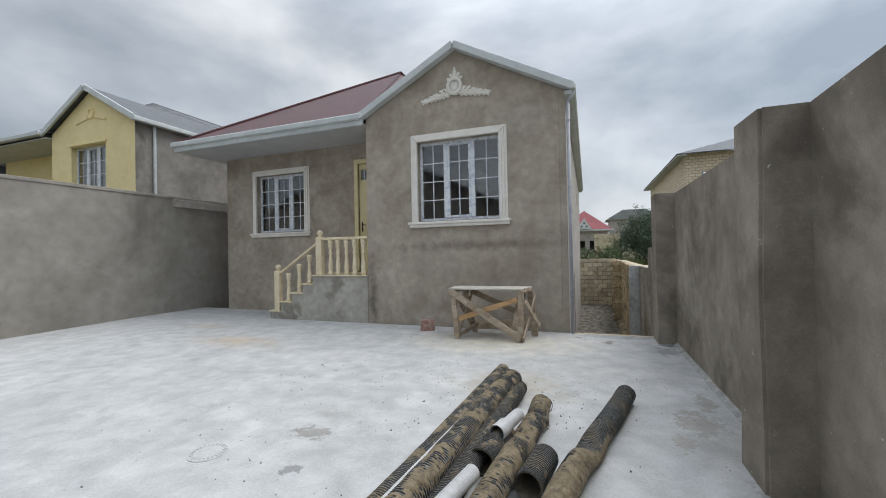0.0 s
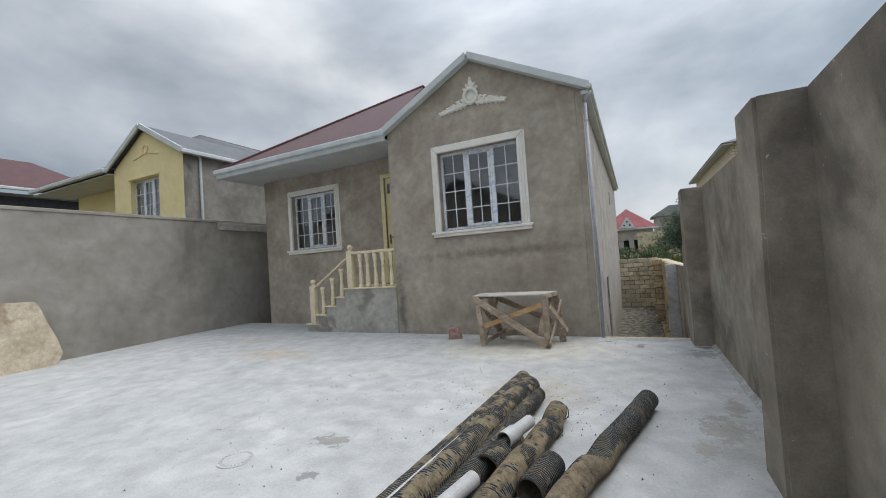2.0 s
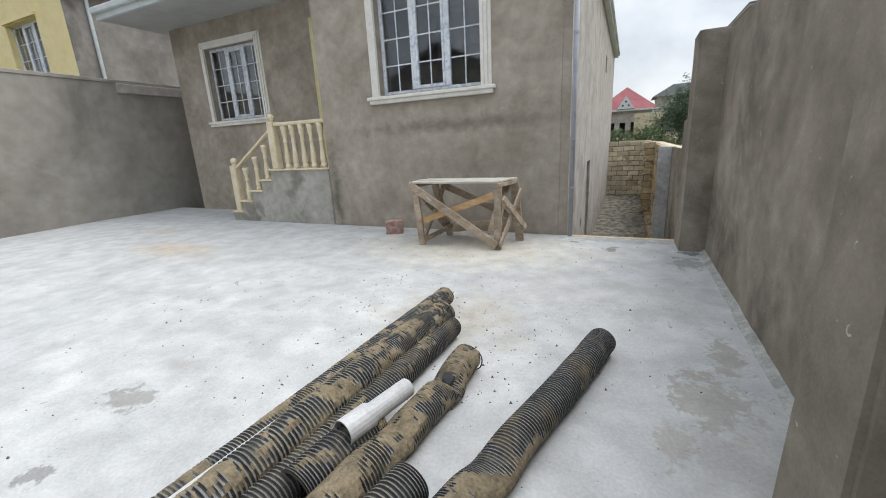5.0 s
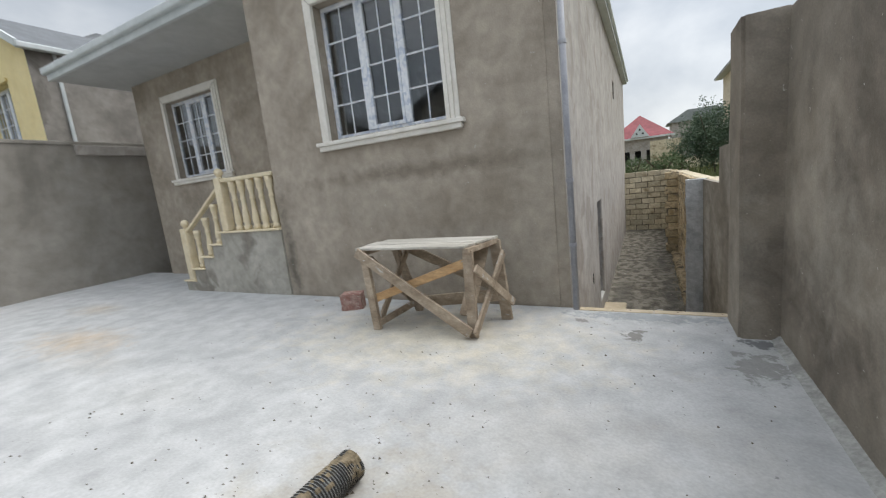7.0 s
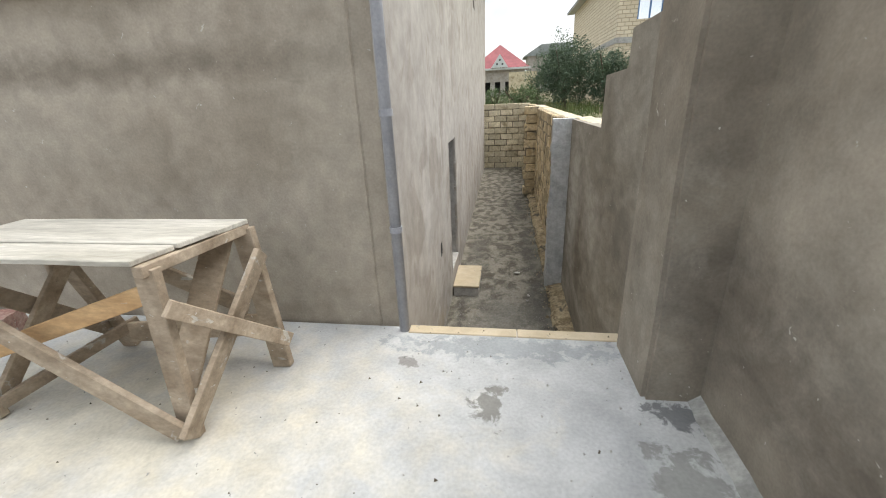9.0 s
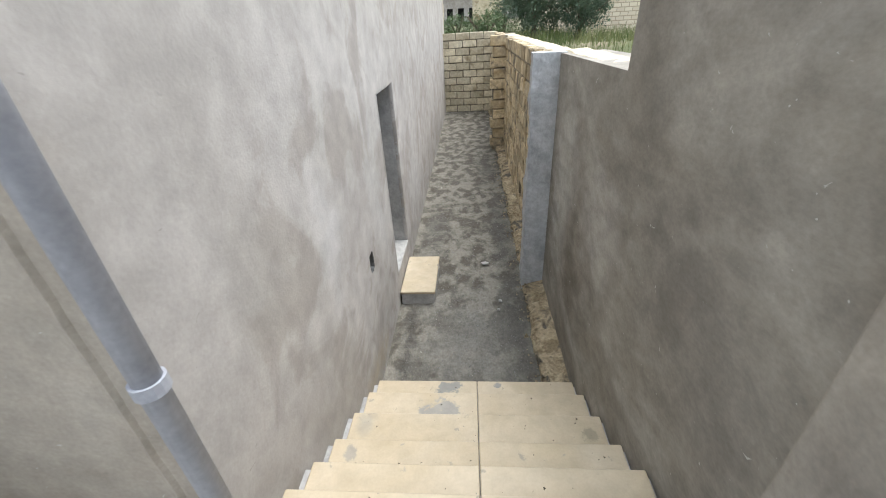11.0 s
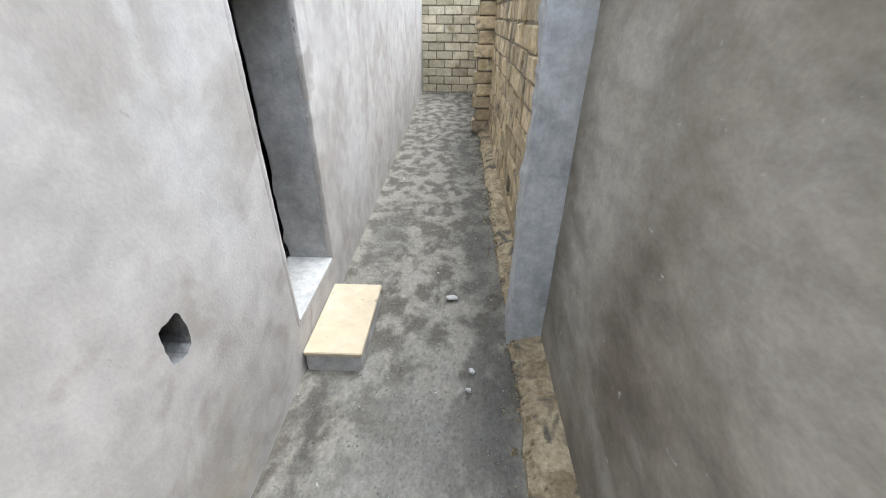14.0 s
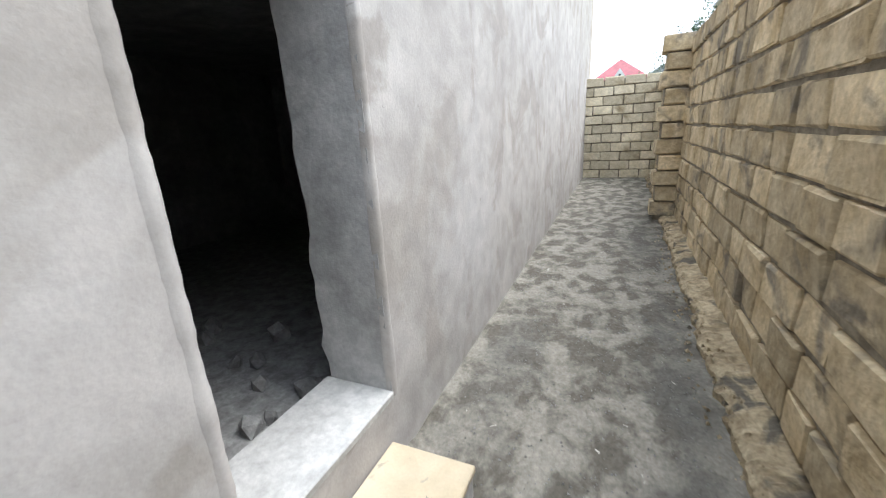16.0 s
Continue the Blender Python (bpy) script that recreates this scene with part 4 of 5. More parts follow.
bal = thing("balustrade", "cream stone balustrade with turned balusters and ball-topped posts", "balustrade")
YB_ = 0.03
PROF = [(0.05, 0.0), (0.052, 0.06), (0.038, 0.075), (0.042, 0.10), (0.05, 0.13), (0.046, 0.2), (0.034, 0.34), (0.03, 0.44), (0.04, 0.455), (0.04, 0.475), (0.031, 0.49), (0.034, 0.56), (0.046, 0.6), (0.046, 0.66), (0.052, 0.67), (0.052, 0.74)]


def baluster_mesh(h):
    bm = lathe([(r * 1.15, z / 0.74 * h) for r, z in PROF], 14)
    return bm


proto = part("baluster", baluster_mesh(0.78), "cream", bal, smooth=True)
proto.location = (-5.12, YB_, LAND)
for x in (-4.92, -4.70, -4.49, -4.27):
    o = new("baluster", proto.data)
    o.parent, o.location = bal, (x, YB_, LAND)
proto2 = part("baluster", baluster_mesh(0.66), "cream", bal, smooth=True)
proto2.location = (-6.30, YB_, 0.42)
for x, z in ((-5.99, 0.63), (-5.70, 0.84)):
    o = new("baluster", proto2.data)
    o.parent, o.location = bal, (x, YB_, z)


def newel(x, z, h):
    bm = boxed(x - 0.075, x + 0.075, YB_ - 0.075, YB_ + 0.075, z, z + h, 0.012)
    box(bm, x - 0.06, x + 0.06, YB_ - 0.082, YB_ - 0.07, z + 0.12, z + h - 0.2, 0.004)
    bmesh.ops.create_cone(bm, cap_ends=True, segments=16, radius1=0.04, radius2=0.04, depth=0.04, matrix=Matrix.Translation((x, YB_, z + h + 0.015)))
    p = part("newel_post", bm, "cream", bal)
    bm = bmesh.new()
    bmesh.ops.create_uvsphere(bm, u_segments=16, v_segments=10, radius=0.068, matrix=Matrix.Translation((x, YB_, z + h + 0.085)))
    part("ball_finial", bm, "cream", p, smooth=True)


newel(-6.60, 0.20, 0.93)
newel(-5.40, LAND, 0.86)
part("rail", boxed(-5.325, HX - 0.004, YB_ - 0.06, YB_ + 0.06, LAND + 0.78, LAND + 0.84, 0.012), "cream", bal)
part("rail", beam(bmesh.new(), (-6.53, YB_, 1.08), (-5.46, YB_, 1.76), 0.045, 0.1, (0, 0, 1), 0.01), "cream", bal)

# ---- neighbouring houses ----


def neighbour(dx, dz, wall, roof, side_, label):
    h = thing("house", label, "house")
    x1, x0, xl = dx, dx - 3.87, dx - 9.2
    e, a = EAVE + dz, APEX + dz
    win = (x0 + 0.98, x0 + 2.6, 2.2 + dz, 3.9 + dz)
    part("front_wall", wall_mesh(x0, x1, -1.4, e, 0.0, 0.25, [win], along_x(0.0)), wall, h)
    part("gable", poly_prism([(x0, 0, e), (x1, 0, e), ((x0 + x1) / 2, 0, a)], (0, 0.25, 0)), wall, h)
    part("side_wall", boxed(x1 - 0.25, x1, 0.252, 11, -1.4, e), side_, h)
    part("corner_skin", boxed(x1, x1 + 0.004, 0.001, 0.253, -1.4, e), side_, h)
    part("recessed_wall", boxed(xl, x0 - 0.002, RY, RY + 0.25, -1.4, e), wall, h)
    part("bay_side_wall", boxed(x0, x0 + 0.25, 0.252, RY + 0.3, -1.4, e), wall, h)
    part("room", boxed(x0 + 0.3, x1 - 0.3, 2.5, 2.6, 1, e), "reveal", h)
    part("window_hood", boxed(win[0] - 0.06, win[1] + 0.06, -0.05, -0.001, win[3] + 0.02, win[3] + 0.1, 0.01), wall, h)
    window(h, win, 0.0, 0.14, False)
    ez_, az_ = e + 0.03, a + 0.1
    xm = (x0 + x1) / 2
    part("gable_roof", slab([(x0 - 0.2, -0.15, ez_), (xm, -0.15, az_), (xm, 7, az_), (x0 - 0.2, 7, ez_)], 0.05), roof, h)
    part("gable_roof", slab([(xm, -0.15, az_), (x1 + 0.2, -0.15, ez_), (x1 + 0.2, 11.3, ez_), (xm, 11.3, az_)], 0.05), roof, h)
    for p, q in (((x0 - 0.2, ez_), (xm, az_)), ((xm, az_), (x1 + 0.2, ez_))):
        part("barge_board", beam(bmesh.new(), (p[0], -0.18, p[1] - 0.04), (q[0], -0.18, q[1] - 0.04), 0.16, 0.06), "white_metal", h)
    bm = bmesh.new()
    box(bm, x1 + 0.14, x1 + 0.28, -0.2, 11.3, ez_ - 0.14, ez_ - 0.01, 0.02)
    box(bm, xl - 0.5, x0 - 0.1, -0.3, -0.15, ez_ - 0.08, ez_ + 0.06, 0.02)
    part("gutter", bm, "white_metal", h)
    part("downpipe", rod(bmesh.new(), (x1 + 0.06, 0.5, -1), (x1 + 0.06, 0.5, ez_ - 0.1), 0.04, 10), "white_metal", h)
    hl, ha, hb = (xl - 0.4, -0.15, ez_ + 0.06), (x0 - 1.0, 3.8, e + 2.5), (x0 - 1.0, 9, e + 2.5)
    part("hip_roof", slab([hl, (x0, -0.15, ez_ + 0.06), ha], 0.05), roof, h)
    part("hip_roof", slab([hl, ha, hb, (xl - 0.4, 11, ez_)], 0.05), roof, h)
    part("hip_roof", slab([ha, (x0, -0.15, ez_ + 0.06), (x1, 5, ez_ + 0.3), (x1, 9, ez_ + 0.3), hb], 0.05), roof, h)
    part("soffit", boxed(xl - 0.4, x0 - 0.002, -0.15, RY, e - 0.14, e - 0.1), "soffit", h)
    bm = bmesh.new()
    for k in range(12):
        a_ = 2 * math.pi * k / 12
        bmesh.ops.create_uvsphere(bm, u_segments=6, v_segments=5, radius=0.045, matrix=Matrix.Translation((xm + 0.14 * math.cos(a_), -0.01, a - 0.68 + 0.14 * math.sin(a_))))
    for s in (-1, 1):
        for k in range(6):
            bmesh.ops.create_uvsphere(bm, u_segments=6, v_segments=5, radius=0.05, matrix=Matrix.Translation((xm + s * (0.2 + 0.09 * k), -0.01, a - 0.82 - 0.02 * k)) @ Matrix.Diagonal((1.2, 0.6, 0.9, 1)))
    part("plaster_ornament", bm, wall, h)
    return h


FARTHER = 1.07                 # the neighbours are as large as this house


def set_back(ob):
    """Scales a house about the yard's entrance, so that it stands further off at the same size as this one."""
    ob.scale = (FARTHER,) * 3
    ob.location = (0.33 * (1 - FARTHER), -7.5 * (1 - FARTHER), 1.48 * (1 - FARTHER))


yellow_house = neighbour(-11.55, 1.0, "yellow", "roof_grey", "plaster_neighbour", "yellow-fronted neighbouring house with slate-grey roof")
set_back(yellow_house)
third = thing("house", "neighbouring house with a dark maroon hip roof", "house")
part("wall", boxed(-36.0, -25.4, -3.0, 4.6, -1.4, 6.1), "plaster_neighbour", third)
# plain near-black band high on the wall
part("window_band", boxed(-25.39, -25.35, -2.5, 4.2, 5.5, 5.95), "dark", third)
part("hip_roof", slab([(-25.0, -4.0, 6.3), (-25.0, 5.2, 6.3), (-28.0, 2.1, 8.3), (-28.0, -1.0, 8.3)], 0.06), "roof_red", third)
part("hip_roof", slab([(-25.0, -4.0, 6.3), (-28.0, -1.0, 8.3), (-33.0, -1.0, 8.3), (-36.5, -4.0, 6.3)], 0.06), "roof_red", third)
part("gutter", boxed(-25.05, -24.9, -4.0, 5.2, 6.2, 6.34, 0.02), "white_metal", third)

set_back(third)
# houses across the street, mirrored in the window panes
for hx, hw, he in ((-11.0, 5.5, 5.0), (-22.5, 6.5, 5.4)):
    op = thing("house", "plastered house with a dark gable roof across the street", "house")
    part("wall", boxed(hx - hw, hx + hw, -30.0, -20.0, -0.5, he), "plaster_neighbour", op)
    part("gable", poly_prism([(hx - hw, -20.0, he), (hx + hw, -20.0, he), (hx, -20.0, he + 2.6)], (0, -10.0, 0)), "plaster_neighbour", op)
    for sx in (-1, 1):
        part("gable_roof", slab([(hx + sx * (hw + 0.4), -19.6, he - 0.1), (hx, -19.6, he + 2.75), (hx, -30.4, he + 2.75), (hx + sx * (hw + 0.4), -30.4, he - 0.1)], 0.08), "roof_grey", op)

# two-storey house in bare limestone blocks
bh = thing("house", "two-storey house of bare cream limestone blocks with grey hip roof", "house")
BX, BY, BE = 6.8, 24.0, 8.0
part("wall", wall_mesh(BX, BX + 11, -1.0, BE, 0, 0.3, [(BX + 1.0, BX + 2.3, 4.9, 6.7)], along_x(BY)), "block_wall", bh)
part("wall", boxed(BX, BX + 0.3, BY + 0.302, BY + 16, -1.0, BE), "block_wall", bh)
part("band", boxed(BX - 0.04, BX + 11, BY - 0.04, BY + 16, 3.75, 4.05), "reveal", bh)
wb = part("window", boxed(BX + 1.0, BX + 2.3, BY + 0.1, BY + 0.16, 4.9, 6.7), "glass", bh)
for x_ in (1.0, 1.61, 2.22):
    part("window_frame", boxed(BX + x_, BX + x_ + 0.08, BY + 0.05, BY + 0.1, 4.9, 6.7), "blue_frame", wb)
part("hip_roof", slab([(BX - 0.6, BY - 0.6, BE - 0.05), (BX + 11.6, BY - 0.6, BE - 0.05), (BX + 5.5, BY + 6, BE + 2.3)], 0.06), "roof_grey", bh)
part("hip_roof", slab([(BX - 0.6, BY - 0.6, BE - 0.05), (BX + 5.5, BY + 6, BE + 2.3), (BX + 5.5, BY + 10, BE + 2.3), (BX - 0.6, BY + 16.6, BE - 0.05)], 0.06), "roof_grey", bh)
part("soffit", boxed(BX - 0.58, BX - 0.002, BY - 0.58, BY + 16.6, BE - 0.2, BE - 0.13), "soffit", bh)

# far house with a bright red roof
rh = thing("house", "distant bungalow with bright red pyramid roof and white dormer", "house")
RX, RYY = -0.1, 62.0
part("wall", wall_mesh(RX - 3.6, RX + 3.6, 0.3, 4.85, 0, 0.3, [(RX - 2.2 + 1.5 * k, RX - 1.4 + 1.5 * k, 1.5, 3.0) for k in range(3)], along_x(RYY)), "plaster_side", rh)
# near-black sheet paints the shade behind the wall openings
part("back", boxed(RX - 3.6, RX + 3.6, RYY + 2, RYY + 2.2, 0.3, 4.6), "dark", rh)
bm = bmesh.new()
c = [bm.verts.new(p) for p in ((RX - 4.3, RYY - 0.6, 4.85), (RX + 4.3, RYY - 0.6, 4.85), (RX + 4.3, RYY + 8, 4.85), (RX - 4.3, RYY + 8, 4.85))]
t_ = bm.verts.new((RX, RYY + 3.6, 8.3))
bm.faces.new(c)
for k in range(4):
    bm.faces.new((c[k], c[(k + 1) % 4], t_))
part("roof", bm, "roof_bright", rh)
part("fascia", boxed(RX - 4.35, RX + 4.35, RYY - 0.7, RYY - 0.6, 4.6, 4.85), "white_metal", rh)
part("dormer", poly_prism([(RX - 1.2, RYY - 0.9, 4.9), (RX + 1.2, RYY - 0.9, 4.9), (RX, RYY - 0.9, 6.7)], (0, 1.5, 0)), "white_metal", rh)
# near-black discs stand in for the shade in the dormer's holes
for x_, z_ in ((-0.4, 5.35), (0.4, 5.35), (0, 5.9)):
    part("dormer_light", rod(bmesh.new(), (RX + x_, RYY - 0.93, z_), (RX + x_, RYY - 0.89, z_), 0.14, 10), "dark", rh)
hill = thing("house", "distant grey house with a low grey-green roof", "house")
part("wall", boxed(5.0, 14.0, 85, 93, 0.8, 7.9), "plaster_side", hill)
part("roof", poly_prism([(4.2, 84.5, 7.9), (14.8, 84.5, 7.9), (12, 84.5, 9.9), (7.5, 84.5, 9.9)], (0, 9, 0)), "roof_far", hill)
fence = thing("garden_wall", "low cream block garden wall among the weeds", "wall")
part("wall", boxed(-4.0, -1.3, 36.0, 36.3, 0.2, 2.7), "block_pale", fence)
part("wall", boxed(1.0, 3.4, 36.0, 36.3, 0.2, 3.1), "block_pale", fence)

# ---- plants ----


def leaves(name, x, y, z, w, h, count, size, material, parent, seed):
    """Many single leaves on twigs that fill an uneven crown."""
    rng = np.random.default_rng(seed)
    verts, faces = [], []
    made = 0
    while made < count:
        d = rng.normal(size=3)
        d /= np.linalg.norm(d)
        r = rng.random() ** 0.45
        bulge = 0.78 + 0.42 * noise.noise((d[0] * 2.1 + seed, d[1] * 2.1, d[2] * 2.1)) + 0.2 * noise.noise((d[0] * 6, d[1] * 6 + seed, d[2] * 6))
        c = np.array((x + d[0] * r * w * 0.5 * bulge, y + d[1] * r * w * 0.4 * bulge, z + h * 0.52 + d[2] * r * h * 0.5 * bulge))
        if noise.noise((c[0] * 1.7, c[1] * 1.7, c[2] * 2.2 + seed)) < -0.28:
            continue
        made += 7
        for _ in range(7):
            p = c + rng.normal(size=3) * size * 1.6
            a = rng.normal(size=3)
            a /= np.linalg.norm(a)
            b = np.cross(a, rng.normal(size=3))
            b /= np.linalg.norm(b)
            s = size * (0.5 + 0.8 * rng.random())
            n0 = len(verts)
            verts += [tuple(p - a * s), tuple(p + b * s * 0.42), tuple(p + a * s), tuple(p - b * s * 0.42)]
            faces.append((n0, n0 + 1, n0 + 2, n0 + 3))
    return raw(name, verts, faces, material, parent)


def bush(x, y, z, w, h, material, label, seed, n=2600, size=0.05, name="bush"):
    rng = np.random.default_rng(seed)
    t = thing(name, label, name)
    bm = bmesh.new()
    for k in range(9):
        a = rng.random() * 6.283
        rr = w * 0.42 * math.sqrt(rng.random())
        rod(bm, (x, y, z + h * 0.2), (x + rr * math.cos(a), y + rr * math.sin(a) * 0.8, z + h * (0.5 + 0.35 * rng.random())), 0.016 + 0.01 * rng.random(), 6)
    bmesh.ops.create_cone(bm, cap_ends=True, segments=8, radius1=0.03 * h + 0.02, radius2=0.018 * h, depth=h * 0.5 + 0.3, matrix=Matrix.Translation((x, y, z + h * 0.25 - 0.15)))
    part("trunk", bm, "bark", t)
    leaves("crown", x, y, z, w, h, n, size, material, t, seed + 1)
    return t


bush(3.9, 22.0, 0.2, 4.6, 4.1, "leaf_dark", "dark green leafy tree behind the block wall", 11, 20000, 0.06, "tree")
bush(5.9, 21.0, 0.2, 3.4, 3.4, "leaf_dark", "dark green leafy tree behind the block wall", 12, 12000, 0.06, "tree")
for k, (x, y, w, h) in enumerate(((0.9, 15.6, 1.8, 1.5), (2.2, 14.6, 1.9, 1.55), (3.4, 14.4, 2.0, 1.7), (-0.8, 17.5, 1.8, 1.3), (1.5, 19.0, 2.2, 1.6), (0.1, 22.0, 2.4, 1.6), (-1.5, 26.0, 3.0, 1.6), (2.6, 24.0, 3.0, 2.2))):
    bush(x, y, ground_z(y) - 0.05, w, h, "leaf", "pale green wild shrub among weeds", 30 + k, 3800, 0.042)
rng = np.random.default_rng(5)
gv, gf = [], []
for _ in range(9000):
    x, y = rng.uniform(-4, 9), 12.9 + 22 * rng.random() ** 1.6
    z = ground_z(y) - 0.02
    h, a, w = 0.25 + 0.5 * rng.random(), rng.random() * 6.28, 0.012 + 0.012 * rng.random()
    lx, ly = rng.normal(size=2) * 0.12
    n0 = len(gv)
    gv += [(x - w * math.cos(a), y - w * math.sin(a), z), (x + w * math.cos(a), y + w * math.sin(a), z), (x + lx, y + ly, z + h)]
    gf.append((n0, n0 + 1, n0 + 2))
tagged(raw("grass", gv, gf, "grass"), "tall wild grass and weeds", "grass", kind="stuff")

# ---- trestle bench ----
tr = thing("trestle", "rough plank work trestle spattered with dried cement", "trestle", at=(0, 0, 0))
ZT = 0.87
for k, (y0, y1, a, b) in enumerate(((-1.01, -0.832, -1.95, -0.70), (-0.826, -0.64, -1.945, -0.645), (-0.634, -0.45, -1.935, -0.615))):
    dz = (0.0, 0.006, -0.003)[k]
    bm = boxed(a, b, y0, y1, ZT - 0.025 + dz, ZT + dz, 0.004)
    bmesh.ops.subdivide_edges(bm, edges=[e for e in bm.edges if abs(e.verts[0].co.x - e.verts[1].co.x) > 0.5], cuts=8)
    for v in bm.verts:
        if v.co.x > -1.0:
            v.co.x += (v.co.y - (y0 + y1) / 2) * 0.22
        v.co.z += 0.004 * noise.noise((v.co.x * 3, k, 0))
        v.co.y += 0.003 * noise.noise((v.co.x * 4, k, 4))
    part("plank", bm, "wood_top", tr)
for x, xb in ((-0.715, -0.625), (-1.88, -1.80)):
    part("cross_bearer", beam(bmesh.new(), (x, -1.0, ZT - 0.053), (xb, -0.44, ZT - 0.053), 0.05, 0.055), "wood", tr)
for top, foot, w in (((-0.715, -0.955, 0.82), (-0.72, -0.99, 0.0), 0.095), ((-0.635, -0.45, 0.82), (-0.56, -0.47, 0.0), 0.11), ((-1.89, -0.96, 0.83), (-1.81, -0.99, 0.0), 0.09), ((-1.82, -0.50, 0.82), (-1.66, -0.36, 0.0), 0.10)):
    part("leg", beam(bmesh.new(), top, foot, w, 0.045, (1, 0, 0)), "wood", tr)
part("diagonal_brace", beam(bmesh.new(), (-1.94, -1.015, 0.83), (-0.72, -1.04, 0.055), 0.105, 0.028, (0, 0, 1)), "wood", tr)
part("rail_board", beam(bmesh.new(), (-1.82, -0.945, 0.325), (-0.775, -0.93, 0.69), 0.085, 0.025, (0, 0, 1)), "wood_orange", tr, "fresher orange-brown board")
part("end_brace", beam(bmesh.new(), (-0.665, -1.07, 0.06), (-0.545, -0.475, 0.70), 0.105, 0.03, (0, 1, 0)), "wood", tr)
part("end_brace", beam(bmesh.new(), (-0.635, -1.0, 0.665), (-0.475, -0.49, 0.19), 0.075, 0.028, (0, 0, 1)), "wood", tr)
part("inner_board", beam(bmesh.new(), (-0.76, -0.46, 0.80), (-0.83, -0.87, 0.16), 0.14, 0.025, (1, 0.3, 0)), "wood", tr)
part("back_brace", beam(bmesh.new(), (-1.72, -0.44, 0.78), (-0.72, -0.44, 0.35), 0.10, 0.026, (0, 0, 1)), "wood", tr)
part("back_board", beam(bmesh.new(), (-1.62, -0.40, 0.12), (-0.62, -0.44, 0.25), 0.13, 0.026, (0, 0, 1)), "wood", tr)
part("hanging_lath", beam(bmesh.new(), (-1.73, -0.58, 0.845), (-1.725, -0.58, 0.55), 0.035, 0.02, (1, 0, 0)), "wood", tr)
part("end_brace", beam(bmesh.new(), (-1.80, -0.97, 0.06), (-1.70, -0.42, 0.74), 0.10, 0.028, (0, 1, 0.4)), "wood", tr)
part("end_brace", beam(bmesh.new(), (-1.84, -0.94, 0.74), (-1.70, -0.36, 0.10), 0.09, 0.026, (0, 0, 1)), "wood", tr)
part("end_brace", beam(bmesh.new(), (-1.78, -0.98, 0.07), (-1.58, -0.34, 0.17), 0.07, 0.03, (0, 0, 1)), "wood", tr)

# reddish block beside it
bm = bmesh.new()
bmesh.ops.create_cube(bm, size=1.0, matrix=pose(-2.60, -0.42, 0.1, 0, 0, 24) @ Matrix.Diagonal((0.26, 0.19, 0.2, 1)))
bmesh.ops.subdivide_edges(bm, edges=bm.edges[:], cuts=3, use_grid_fill=True)
for v in bm.verts:
    v.co += Vector((noise.noise(v.co * 14), noise.noise(v.co * 14 + Vector((5, 0, 0))), noise.noise(v.co * 14 + Vector((0, 7, 0))))) * 0.012
    v.co.z = max(v.co.z, 0.001)
tagged(part("brick", bm, "red_brick"), "chipped reddish brick block spattered with mortar", "brick")


